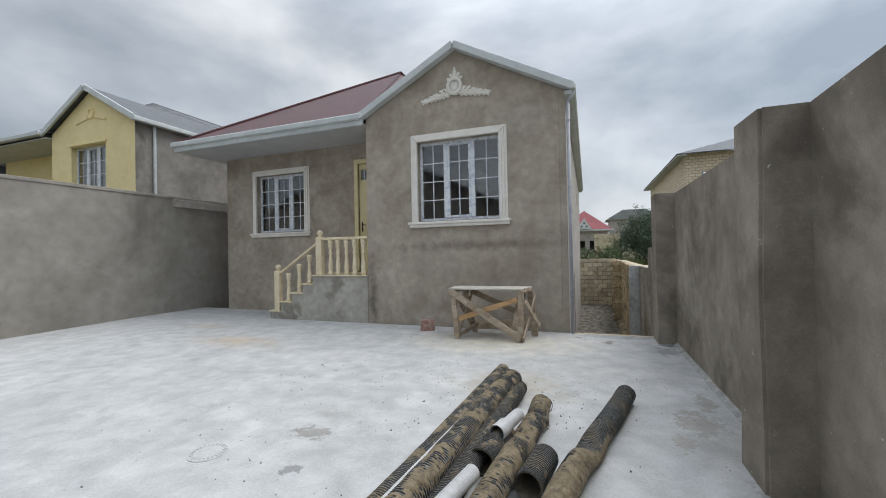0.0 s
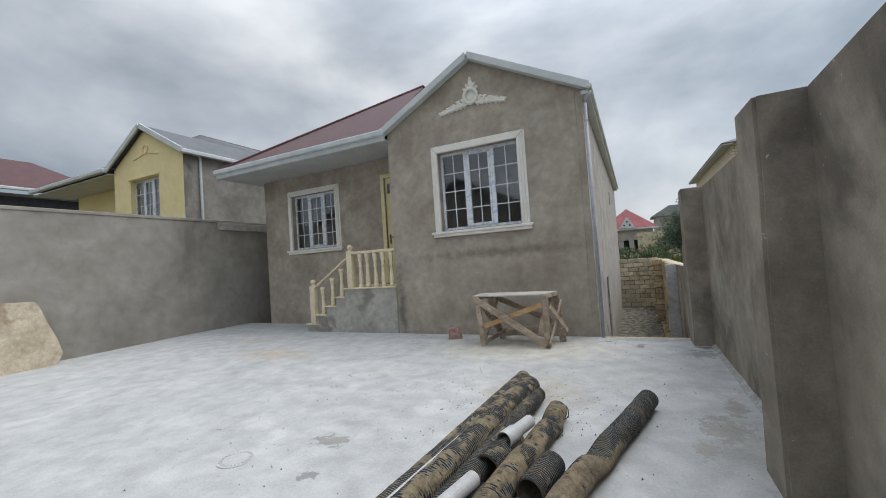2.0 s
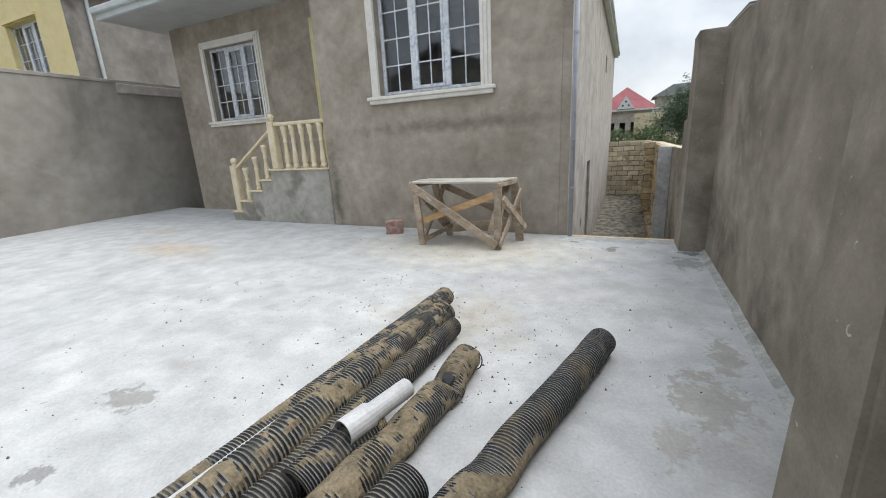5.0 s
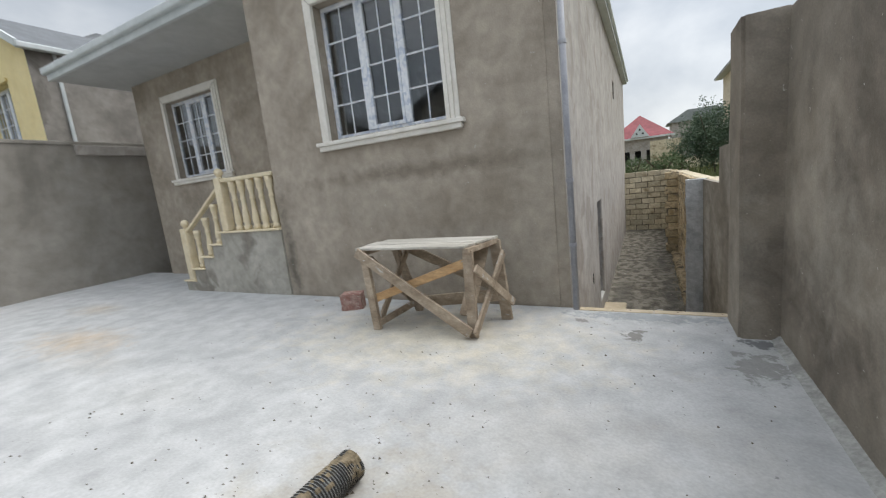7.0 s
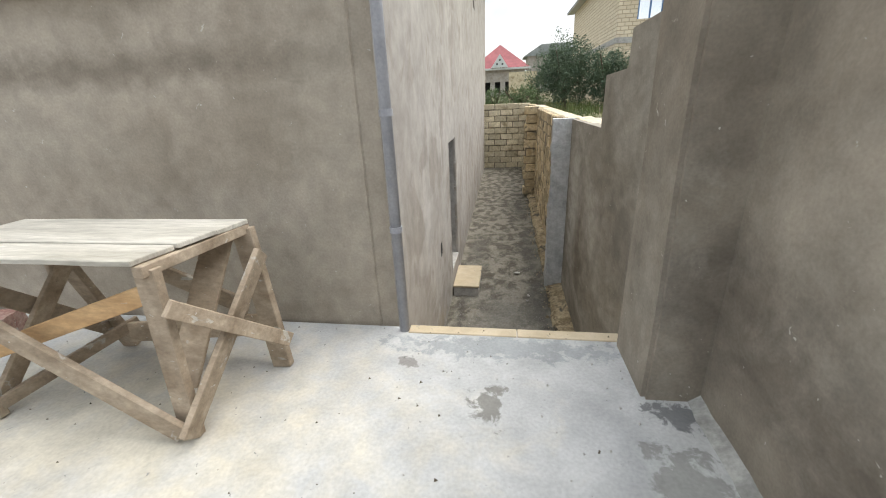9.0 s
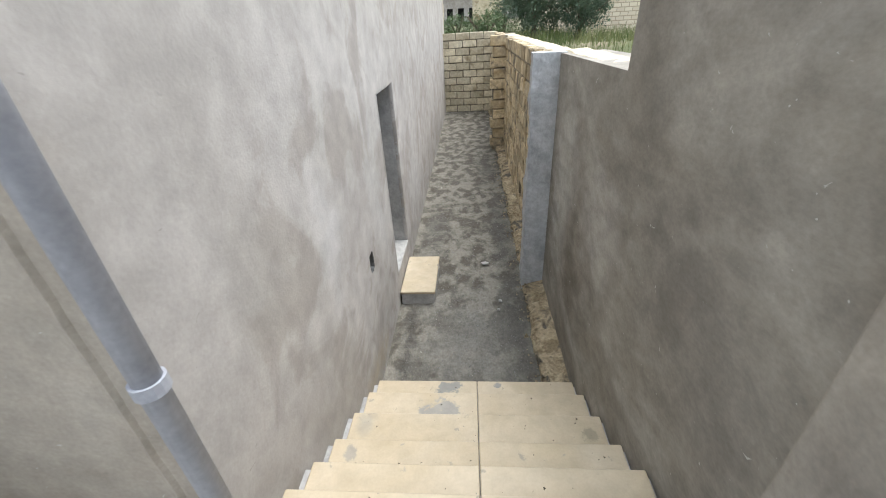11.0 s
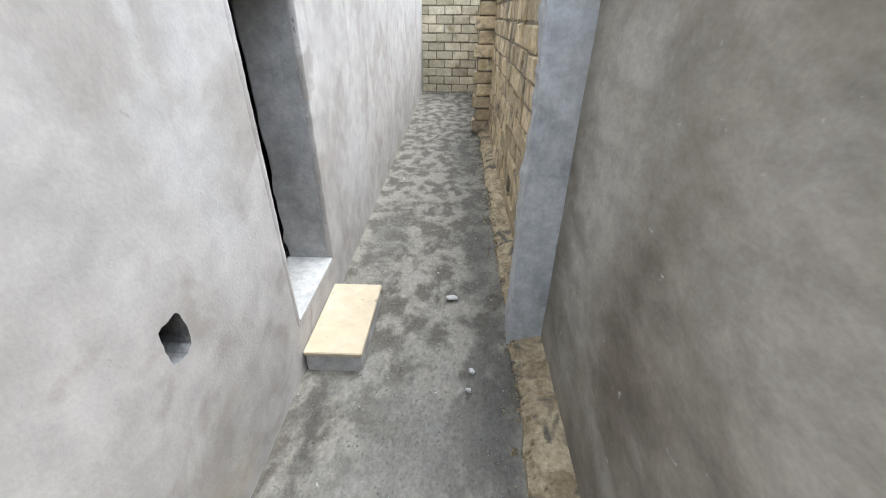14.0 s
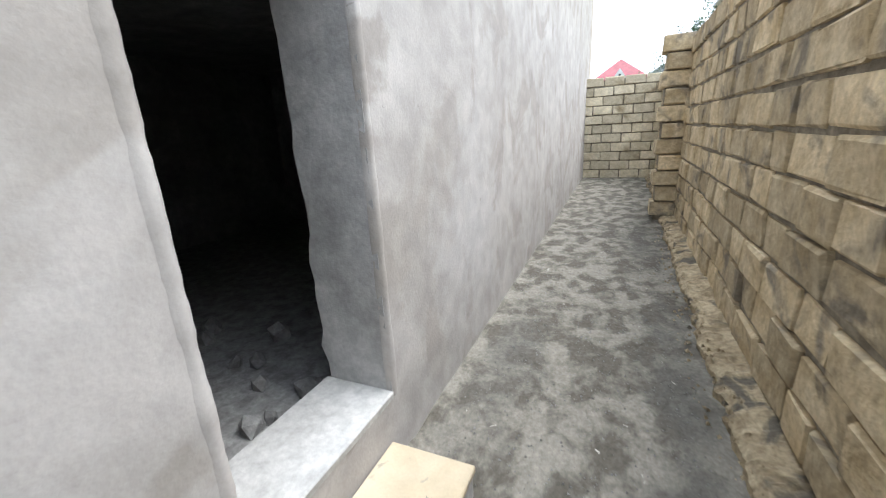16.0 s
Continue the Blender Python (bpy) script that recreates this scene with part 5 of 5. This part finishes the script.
# ---- corrugated pipes ----
def hose(label, pts, r, material, flat=(), pitch=0.017, name="drain_pipe", mud=0.5, caked_from=None):
    """A corrugated tube along pts; flat: (fraction, width, depth) dents that squash it; mud: where noise passes it, mud fills the grooves; more of it south of caked_from."""
    pts = [Vector(p) for p in pts]
    seg_len = [(b - a).length for a, b in zip(pts, pts[1:])]
    total = sum(seg_len)
    count = int(total / pitch * 4)

    def at(s):
        u = s * (len(pts) - 1)
        i = min(int(u), len(pts) - 2)
        f = u - i
        p0, p1, p2, p3 = pts[max(i - 1, 0)], pts[i], pts[i + 1], pts[min(i + 2, len(pts) - 1)]
        return 0.5 * ((2 * p1) + (p2 - p0) * f + (2 * p0 - 5 * p1 + 4 * p2 - p3) * f * f + (3 * p1 - p0 - 3 * p2 + p3) * f ** 3)

    verts, faces, seg = [], [], 22
    caked = []
    for k in range(count + 1):
        s = k / count
        p, d = at(s), (at(min(s + 0.01, 1)) - at(max(s - 0.01, 0))).normalized()
        side_v = d.cross(Vector((0, 0, 1))).normalized()
        up = side_v.cross(d)
        rr = r * (1.0 if k % 4 in (1, 2) else 0.925)
        sq, wd, drop = 1.0, 1.0, 0.0
        for f0, fw, fd in flat:
            q = math.exp(-((s - f0) / fw) ** 2) * fd
            sq, wd, drop = sq * (1 - q), wd * (1 + 0.35 * q), drop + r * q
        for j in range(seg):
            a = 2 * math.pi * j / seg
            ruf = 1 + 0.05 * noise.noise((p.x * 5 + math.cos(a) * 1.5, p.y * 5, math.sin(a) * 1.5))
            qx = (p.x * 9 + math.cos(a) * 0.9, p.y * 5.5, math.sin(a) * 0.9)
            cake = 0.7 * noise.noise(qx) + 0.5 * noise.noise((qx[0] * 2.7, qx[1] * 2.2, qx[2] * 2.7)) + 0.5 * noise.noise((qx[0] * 5.5, qx[1] * 7.5, qx[2] * 5.5)) - mud
            if caked_from is not None:
                cake += max(-0.2, min(0.9, (caked_from - p.y) * 2.5 - 0.9 * math.cos(a)))
            caked.append(cake > 0)
            if cake > 0:
                ruf *= (1.0 + 0.03 * noise.noise((p.x * 40 + math.cos(a) * 5, p.y * 40, math.sin(a) * 5))) * r / rr
            verts.append(p + side_v * math.cos(a) * rr * wd * ruf + up * (math.sin(a) * rr * sq * ruf) - Vector((0, 0, drop * 0.9)))
    for k in range(count):
        for j in range(seg):
            faces.append((k * seg + j, k * seg + (j + 1) % seg, (k + 1) * seg + (j + 1) % seg, (k + 1) * seg + j))
    t = thing(name, label, "pipe", "drain pipes on the yard floor")
    wall_ = raw("pipe_wall", [tuple(v) for v in verts], faces, material, t)
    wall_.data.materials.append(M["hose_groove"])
    wall_.data.materials.append(M["hose_mud"])
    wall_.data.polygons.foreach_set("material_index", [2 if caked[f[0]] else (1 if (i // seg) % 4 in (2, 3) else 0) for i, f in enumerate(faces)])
    # lining with some thickness, and rims
    iv, step = [], 12
    ks = list(range(0, count + 1, step)) + ([count] if count % step else [])
    for k in ks:
        c = sum((verts[k * seg + j] for j in range(seg)), Vector()) / seg
        iv += [tuple(c + (verts[k * seg + j] - c) * 0.9) for j in range(seg)]
    fi = [(k * seg + j, (k + 1) * seg + j, (k + 1) * seg + (j + 1) % seg, k * seg + (j + 1) % seg) for k in range(len(ks) - 1) for j in range(seg)]
    o = len(iv)
    iv += [tuple(v) for v in verts[:seg]] + [tuple(v) for v in verts[-seg:]]
    last = (len(ks) - 1) * seg
    for j in range(seg):
        j2 = (j + 1) % seg
        fi.append((j, j2, o + j2, o + j))
        fi.append((last + j, o + seg + j, o + seg + j2, last + j2))
    raw("pipe_lining", iv, fi, "hose_in", t)
    return t


def gz(y, r):
    return yard_z(y) + r


hose("long muddy black corrugated drain pipe lying on concrete", [(-0.65, -2.80, gz(-2.8, 0.085)), (-0.73, -3.9, gz(-3.9, 0.085)), (-0.80, -5.0, gz(-5, 0.085)), (-0.90, -6.1, gz(-6.1, 0.085))], 0.082, "hose_dusty", mud=0.12)
hose("long corrugated drain pipe wrapped in muddy fibre", [(-0.445, -3.28, gz(-3.28, 0.165)), (-0.53, -3.9, gz(-3.9, 0.16)), (-0.63, -5.0, gz(-5, 0.14)), (-0.75, -6.1, gz(-6.1, 0.12))], 0.098, "hose_dusty", mud=0.02)
hose("black corrugated drain pipe under the muddy one", [(-0.375, -3.32, gz(-3.3, 0.085)), (-0.43, -4.2, gz(-4.2, 0.085)), (-0.49, -5.2, gz(-5.2, 0.085)), (-0.55, -6.0, gz(-6.0, 0.085))], 0.085, "hose")
hose("short cut length of black corrugated pipe", [(-0.32, -4.42, gz(-4.4, 0.1)), (-0.385, -4.88, gz(-4.86, 0.1))], 0.1, "hose")
hose("bent muddy corrugated pipe with a torn hole", [(-0.11, -3.68, gz(-3.7, 0.085)), (-0.12, -4.1, gz(-4.1, 0.085)), (-0.19, -4.65, gz(-4.65, 0.09)), (-0.26, -5.3, gz(-5.3, 0.09)), (-0.32, -6.0, gz(-6, 0.09))], 0.09, "hose_dusty", flat=((0.2, 0.03, 0.45), (0.42, 0.05, 0.2)), mud=-0.12)
hose("short muddy stub of black corrugated pipe", [(0.025, -4.66, gz(-4.6, 0.094)), (-0.045, -5.05, gz(-5, 0.094))], 0.092, "hose_dusty")
hose("kinked black corrugated drain pipe smeared with mud", [(0.66, -3.22, gz(-3.2, 0.09)), (0.49, -3.85, gz(-3.85, 0.09)), (0.32, -4.42, gz(-4.4, 0.09)), (0.19, -4.9, gz(-4.9, 0.09)), (0.08, -5.5, gz(-5.5, 0.09)), (-0.02, -6.1, gz(-6.1, 0.09))], 0.09, "hose_dusty", flat=((0.42, 0.05, 0.35),), mud=0.42, caked_from=-4.45)
# dark blob for a torn opening's shade; wire loop on the bent pipe
bm = bmesh.new()
bmesh.ops.create_uvsphere(bm, u_segments=14, v_segments=8, radius=1.0, matrix=Matrix.Translation((-0.10, -4.0, gz(-4.0, 0.128))) @ Matrix.Rotation(0.5, 4, "Z") @ Matrix.Diagonal((0.035, 0.06, 0.02, 1)))
for v in bm.verts:
    v.co += Vector((noise.noise(v.co * 30), noise.noise(v.co * 30 + Vector((3, 0, 0))), 0)) * 0.01
tagged(part("torn_patch", bm, "dark"), "dark torn opening in the bent pipe", "tear")
bm = bmesh.new()
for k in range(14):
    a, b = 2 * math.pi * k / 14, 2 * math.pi * (k + 1) / 14
    rod(bm, (-0.06 + 0.05 * math.cos(a), -3.68, gz(-3.7, 0.075) + 0.07 * math.sin(a)), (-0.06 + 0.05 * math.cos(b), -3.68, gz(-3.7, 0.075) + 0.07 * math.sin(b)), 0.004, 6)
tagged(part("wire_loop", bm, "dark"), "black wire loop round the pipe end", "wire")


def tube(label, a, b, r, group="white plastic pipes"):
    a, b = Vector(a), Vector(b)
    d = (b - a).normalized()
    q = d.to_track_quat("Z", "Y").to_matrix()
    verts, faces = [], []
    for p, rr in ((a, r), (b, r), (b, r * 0.92), (a, r * 0.92)):
        for j in range(20):
            w = 2 * math.pi * j / 20
            verts.append(tuple(p + q @ Vector((math.cos(w) * rr, math.sin(w) * rr, 0))))
    for k in range(4):
        for j in range(20):
            faces.append((k * 20 + j, k * 20 + (j + 1) % 20, ((k + 1) % 4) * 20 + (j + 1) % 20, ((k + 1) % 4) * 20 + j))
    ob = raw("plastic_pipe", verts, faces, "pipe_white", smooth=False)
    return tagged(ob, label, "pipe", group)


tube("long thin white plastic pipe between drain pipes", (-0.575, -3.70, gz(-3.7, 0.19)), (-0.80, -5.9, gz(-5.9, 0.185)), 0.018)
tube("white plastic pipe with a wide socket resting on drain pipes", (-0.235, -4.22, gz(-4.2, 0.185)), (-0.30, -4.50, gz(-4.5, 0.19)), 0.05)
tube("white plastic pipe socket facing up the yard", (-0.295, -4.48, gz(-4.5, 0.192)), (-0.33, -4.63, gz(-4.6, 0.195)), 0.062)
tube("short white plastic pipe lying on drain pipes", (-0.365, -5.16, gz(-5.1, 0.19)), (-0.46, -5.6, gz(-5.6, 0.19)), 0.05)

# ---- floor drain, stone slab, small things ----
dr = thing("floor_drain", "round slotted floor drain set in concrete", "drain")
DX, DY = -2.53, -5.20
bm = lathe([(0.15, -0.02), (0.15, 0.004), (0.142, 0.006), (0.001, 0.006)], 28)
bmesh.ops.translate(bm, verts=bm.verts[:], vec=(DX, DY, yard_z(DY)))
part("drain_cover", bm, "yard", dr)
for k in range(26):
    a = 2 * math.pi * k / 26
    bm = bmesh.new()
    beam(bm, (DX + 0.105 * math.cos(a), DY + 0.105 * math.sin(a), yard_z(DY) + 0.007), (DX + 0.135 * math.cos(a), DY + 0.135 * math.sin(a), yard_z(DY) + 0.007), 0.009, 0.003, (-math.sin(a), math.cos(a), 0), 0)
    part("slot", bm, "stain", dr)

# a sawn stone slab leaning on the west wall
sp = [(-5.6, 0.0), (-3.62, 0.0), (-3.5, 0.2), (-3.55, 0.5), (-3.66, 0.85), (-3.74, 1.2), (-3.8, 1.3), (-4.3, 1.33), (-4.8, 1.29), (-5.7, 1.33)]
bm = bmesh.new()
a = [bm.verts.new((-10.02 - 0.3 * z, y, yard_z(y) + z)) for y, z in sp]
b = [bm.verts.new((-10.08 - 0.275 * z, y, yard_z(y) + z)) for y, z in sp]
bm.faces.new(a)
bm.faces.new(b[::-1])
for i in range(len(a)):
    j = (i + 1) % len(a)
    bm.faces.new((a[i], a[j], b[j], b[i]))
tagged(part("stone_slab", bm, "stone_slab"), "sandy sawn stone slab leaning on the boundary wall", "slab")

# doorstep
ds = thing("doorstep", "cream stone slab on a low cement base at the doorway", "step")
part("base", boxed(0.012, 0.355, 2.655, 3.345, -1.25, -1.052, 0.008), "reveal", ds)
part("slab", boxed(0.008, 0.362, 2.645, 3.355, -1.052, -1.022, 0.006), "cream_tile", ds)


def flake(name, x, y, z, rx, ry, material, label, category, seed, h=0.004):
    bm = bmesh.new()
    top, bot = [], []
    for k in range(22):
        a = 2 * math.pi * k / 22
        f = 1 + 0.55 * noise.noise((math.cos(a) * 1.6 + seed, math.sin(a) * 1.6, seed * 0.7))
        top.append(bm.verts.new((x + rx * f * math.cos(a), y + ry * f * math.sin(a), z + h * 0.6)))
        bot.append(bm.verts.new((x + rx * f * 1.06 * math.cos(a), y + ry * f * 1.06 * math.sin(a), z - 0.004)))
    c = bm.verts.new((x, y, z + h))
    for k in range(22):
        j = (k + 1) % 22
        bm.faces.new((top[k], top[j], c))
        bm.faces.new((bot[k], bot[j], top[j], top[k]))
    return tagged(part(name, bm, material), label, category)


flake("plaster_crumb", 0.895, 3.37, alley_z(3.37) + 0.02, 0.04, 0.02, "white_plaster", "pale plaster crumb on the alley floor", "crumb", 6.0, 0.016)
flake("plaster_crumb", 1.02, 2.66, alley_z(2.66) + 0.02, 0.016, 0.018, "white_plaster", "pale plaster crumb on the alley floor", "crumb", 7.0, 0.018)
flake("plaster_crumb", 1.0, 2.52, alley_z(2.52) + 0.02, 0.014, 0.012, "white_plaster", "pale plaster crumb on the alley floor", "crumb", 8.0, 0.016)
flake("paper_scrap", -3.4, -0.22, 0.004, 0.07, 0.03, "white_plaster", "white paper scrap at the foot of the wall", "paper", 3.0, 0.006)

flake("paper_scrap", 1.1, -2.62, yard_z(-2.6), 0.012, 0.09, "white_plaster", "thin white scrap lying on the concrete", "paper", 9.0, 0.006)

# crumbs of soil round the pipes and grit in the alley
rng = np.random.default_rng(8)


def grit(name, spots, material, label, size):
    verts, faces = [], []
    for x, y, z in spots:
        s = size * (0.4 + 1.2 * rng.random() ** 2)
        n0 = len(verts)
        for dx, dy, dz in ((1, 0, 0), (-0.5, 0.87, 0), (-0.5, -0.87, 0), (0, 0, 1.1)):
            j = rng.uniform(0.7, 1.3)
            verts.append((x + dx * s * j, y + dy * s * j, z + dz * s * j - 0.001))
        faces += [(n0, n0 + 1, n0 + 3), (n0 + 1, n0 + 2, n0 + 3), (n0 + 2, n0, n0 + 3)]
    return tagged(raw(name, verts, faces, material), label, "debris", kind="stuff")


sp = []
for _ in range(420):
    y = rng.normal(-3.3, 0.6)
    x = rng.normal(-0.45, 0.55)
    sp.append((x, y, yard_z(y)))
for _ in range(520):
    y = rng.uniform(-6.4, -0.3)
    x = rng.uniform(-3.6, 1.5)
    sp.append((x, y, yard_z(y)))
grit("soil_crumbs", sp, "crumb", "dark soil crumbs scattered on the concrete", 0.007)
sp = [(0.1 + 1.1 * rng.random(), 1.5 + 6 * rng.random() ** 1.4, 0) for _ in range(5200)] + [(0.08 + 0.1 * rng.random(), 1.5 + 0.9 * rng.random(), 0) for _ in range(160)]
grit("alley_grit", [(x, y, alley_z(y) + 0.006) for x, y, z in sp], "rubble", "pale grit and mortar crumbs on the alley floor", 0.005)

sp = []
for _ in range(700):
    y = 1.5 + 9.5 * rng.random() ** 1.2
    sp.append((1.25 + 0.2 * abs(rng.normal()) * 0.6, y, alley_z(y) + 0.07))
for _ in range(160):
    y = 1.5 + 6.0 * rng.random()
    sp.append((1.22 + 0.03 * rng.normal(), y, alley_z(y) + 0.005))
grit("footing_stones", sp, "footing", "loose yellowish stone crumbs on the footing", 0.012)
sp = []
for k, y in enumerate(NOSE):
    for _ in range(16):
        sp.append((0.08 + 1.32 * rng.random(), y - 0.02 - 0.2 * rng.random(), -RISE * k + 0.001 + (0.008 if k == 0 else 0)))
grit("step_dirt", sp, "crumb", "dark mortar crumbs on the stone steps", 0.005)

sp = [(0.1 + 1.3 * rng.random(), -0.1 - 1.3 * rng.random() ** 1.5, 0) for _ in range(110)] + [(-4.0 + 4.0 * rng.random(), -0.05 - 0.3 * rng.random() ** 2, 0) for _ in range(70)]
grit("mortar_crumbs", [(x, y, yard_z(y)) for x, y, z in sp], "white_plaster", "white mortar crumbs on the yard floor", 0.007)

# ---- limestone block walls, piece by piece ----


def block_mesh(seed, l, d, h):
    r = random.Random(seed)
    bm = bmesh.new()
    bmesh.ops.create_cube(bm, size=1.0, matrix=Matrix.Diagonal((l, d, h, 1)))
    bmesh.ops.bevel(bm, geom=bm.edges[:], offset=0.011, segments=1, affect="EDGES")
    for v in bm.verts:
        v.co += Vector((r.uniform(-1, 1), r.uniform(-1, 1), r.uniform(-1, 1))) * 0.008
    me = bpy.data.meshes.new("block")
    bm.to_mesh(me)
    bm.free()
    return me


BL, BH = 0.395, 0.192
SIZES = (BL, 0.30, 0.24, BL / 2)
shapes = {l: [block_mesh(100 * i + k, l - 0.02, 0.2, BH - 0.02) for k in range(5)] for i, l in enumerate(SIZES)}
full = shapes[BL]
rb = random.Random(4)


def block_wall(parent, start, direction, length, z0, courses, material, rough_=0.012, mixed=True):
    """Courses of blocks from start along direction, one object a block."""
    ax = Vector(direction)
    ang = math.atan2(ax.y, ax.x)
    for c in range(courses):
        u = 0.0
        first = c % 2 == 1
        while u < length - 0.1:
            l = BL / 2 if first or length - u < BL * 0.75 else (rb.choice((BL, BL, 0.30, 0.30, 0.24)) if mixed else BL)
            first = False
            me = rb.choice(shapes[l])
            key = me.name + material
            o = new("block", mats_.get(key) or mats_.setdefault(key, me.copy()))
            if not o.data.materials:
                o.data.materials.append(M[material])
            p = Vector(start) + ax * (u + l / 2)
            p += Vector((-ax.y, ax.x, 0)) * rb.uniform(-rough_, rough_)
            p.z = z0 + BH * (c + 0.5) + rb.uniform(-0.004, 0.004)
            o.parent = parent
            o.matrix_basis = Matrix.Translation(p) @ Matrix.Rotation(ang + rb.uniform(-0.014, 0.014), 4, "Z") @ Matrix.Rotation(rb.uniform(-0.018, 0.018), 4, "X") @ Matrix.Rotation(rb.uniform(-0.018, 0.018), 4, "Y")
            u += l


mats_ = {}
EW = 11.9
we = tagged(part("wall_end", boxed(-0.4, 2.0, EW + 0.02, EW + 0.17, -1.3, 1.02), "mortar"), "end wall of pale limestone blocks", "wall", kind="structure")
block_wall(we, (-0.05, EW + 0.09, 0), (1, 0, 0), 1.6, -1.02, 11, "block_pale", 0.005, False)
wb_ = tagged(part("wall_blocks", boxed(1.455, 1.75, 3.06, EW, -1.3, 1.0), "mortar"), "rough bare limestone block wall along the alley", "wall", kind="structure")
block_wall(wb_, (1.535, 3.07, 0), (0, 1, 0), EW - 3.07, -1.06, 11, "block", 0.011)
pl = tagged(part("pillar_core", boxed(1.2, 1.46, 7.95, 8.2, -1.2, 1.0), "mortar"), "projecting pillar of limestone blocks", "pillar", kind="structure")
for c in range(11):
    me = rb.choice(full)
    key = me.name + "block"
    o = new("block", mats_.get(key) or mats_.setdefault(key, me.copy()))
    if not o.data.materials:
        o.data.materials.append(M["block"])
    o.parent = pl
    o.matrix_basis = Matrix.Translation((1.33 + (0.03 if c % 2 else -0.02), 8.06, -1.02 + BH * (c + 0.5))) @ Matrix.Rotation(rb.uniform(-0.04, 0.04), 4, "Z") @ Matrix.Diagonal((0.85, 1.7, 1, 1))
# white mortar cap on the low walls
bm = bmesh.new()
rw = []
for j in range(60):
    y = 1.42 + j * 0.14
    e = 0.02 * noise.noise((y * 4, 0, 0))
    z = 1.045 if y > 3.2 else 1.08
    rw.append([bm.verts.new(p) for p in ((1.50 + e, y, z - 0.02), (1.53 + e, y, z + 0.012 + e), (1.72 + e, y, z + 0.015 - e), (1.8, y, z - 0.03))])
for a, b in zip(rw, rw[1:]):
    for k in range(3):
        bm.faces.new((a[k], a[k + 1], b[k + 1], b[k]))
tagged(part("coping_mortar", bm, "block_pale"), "pale lumpy mortar coping on the low wall", "coping", kind="structure")
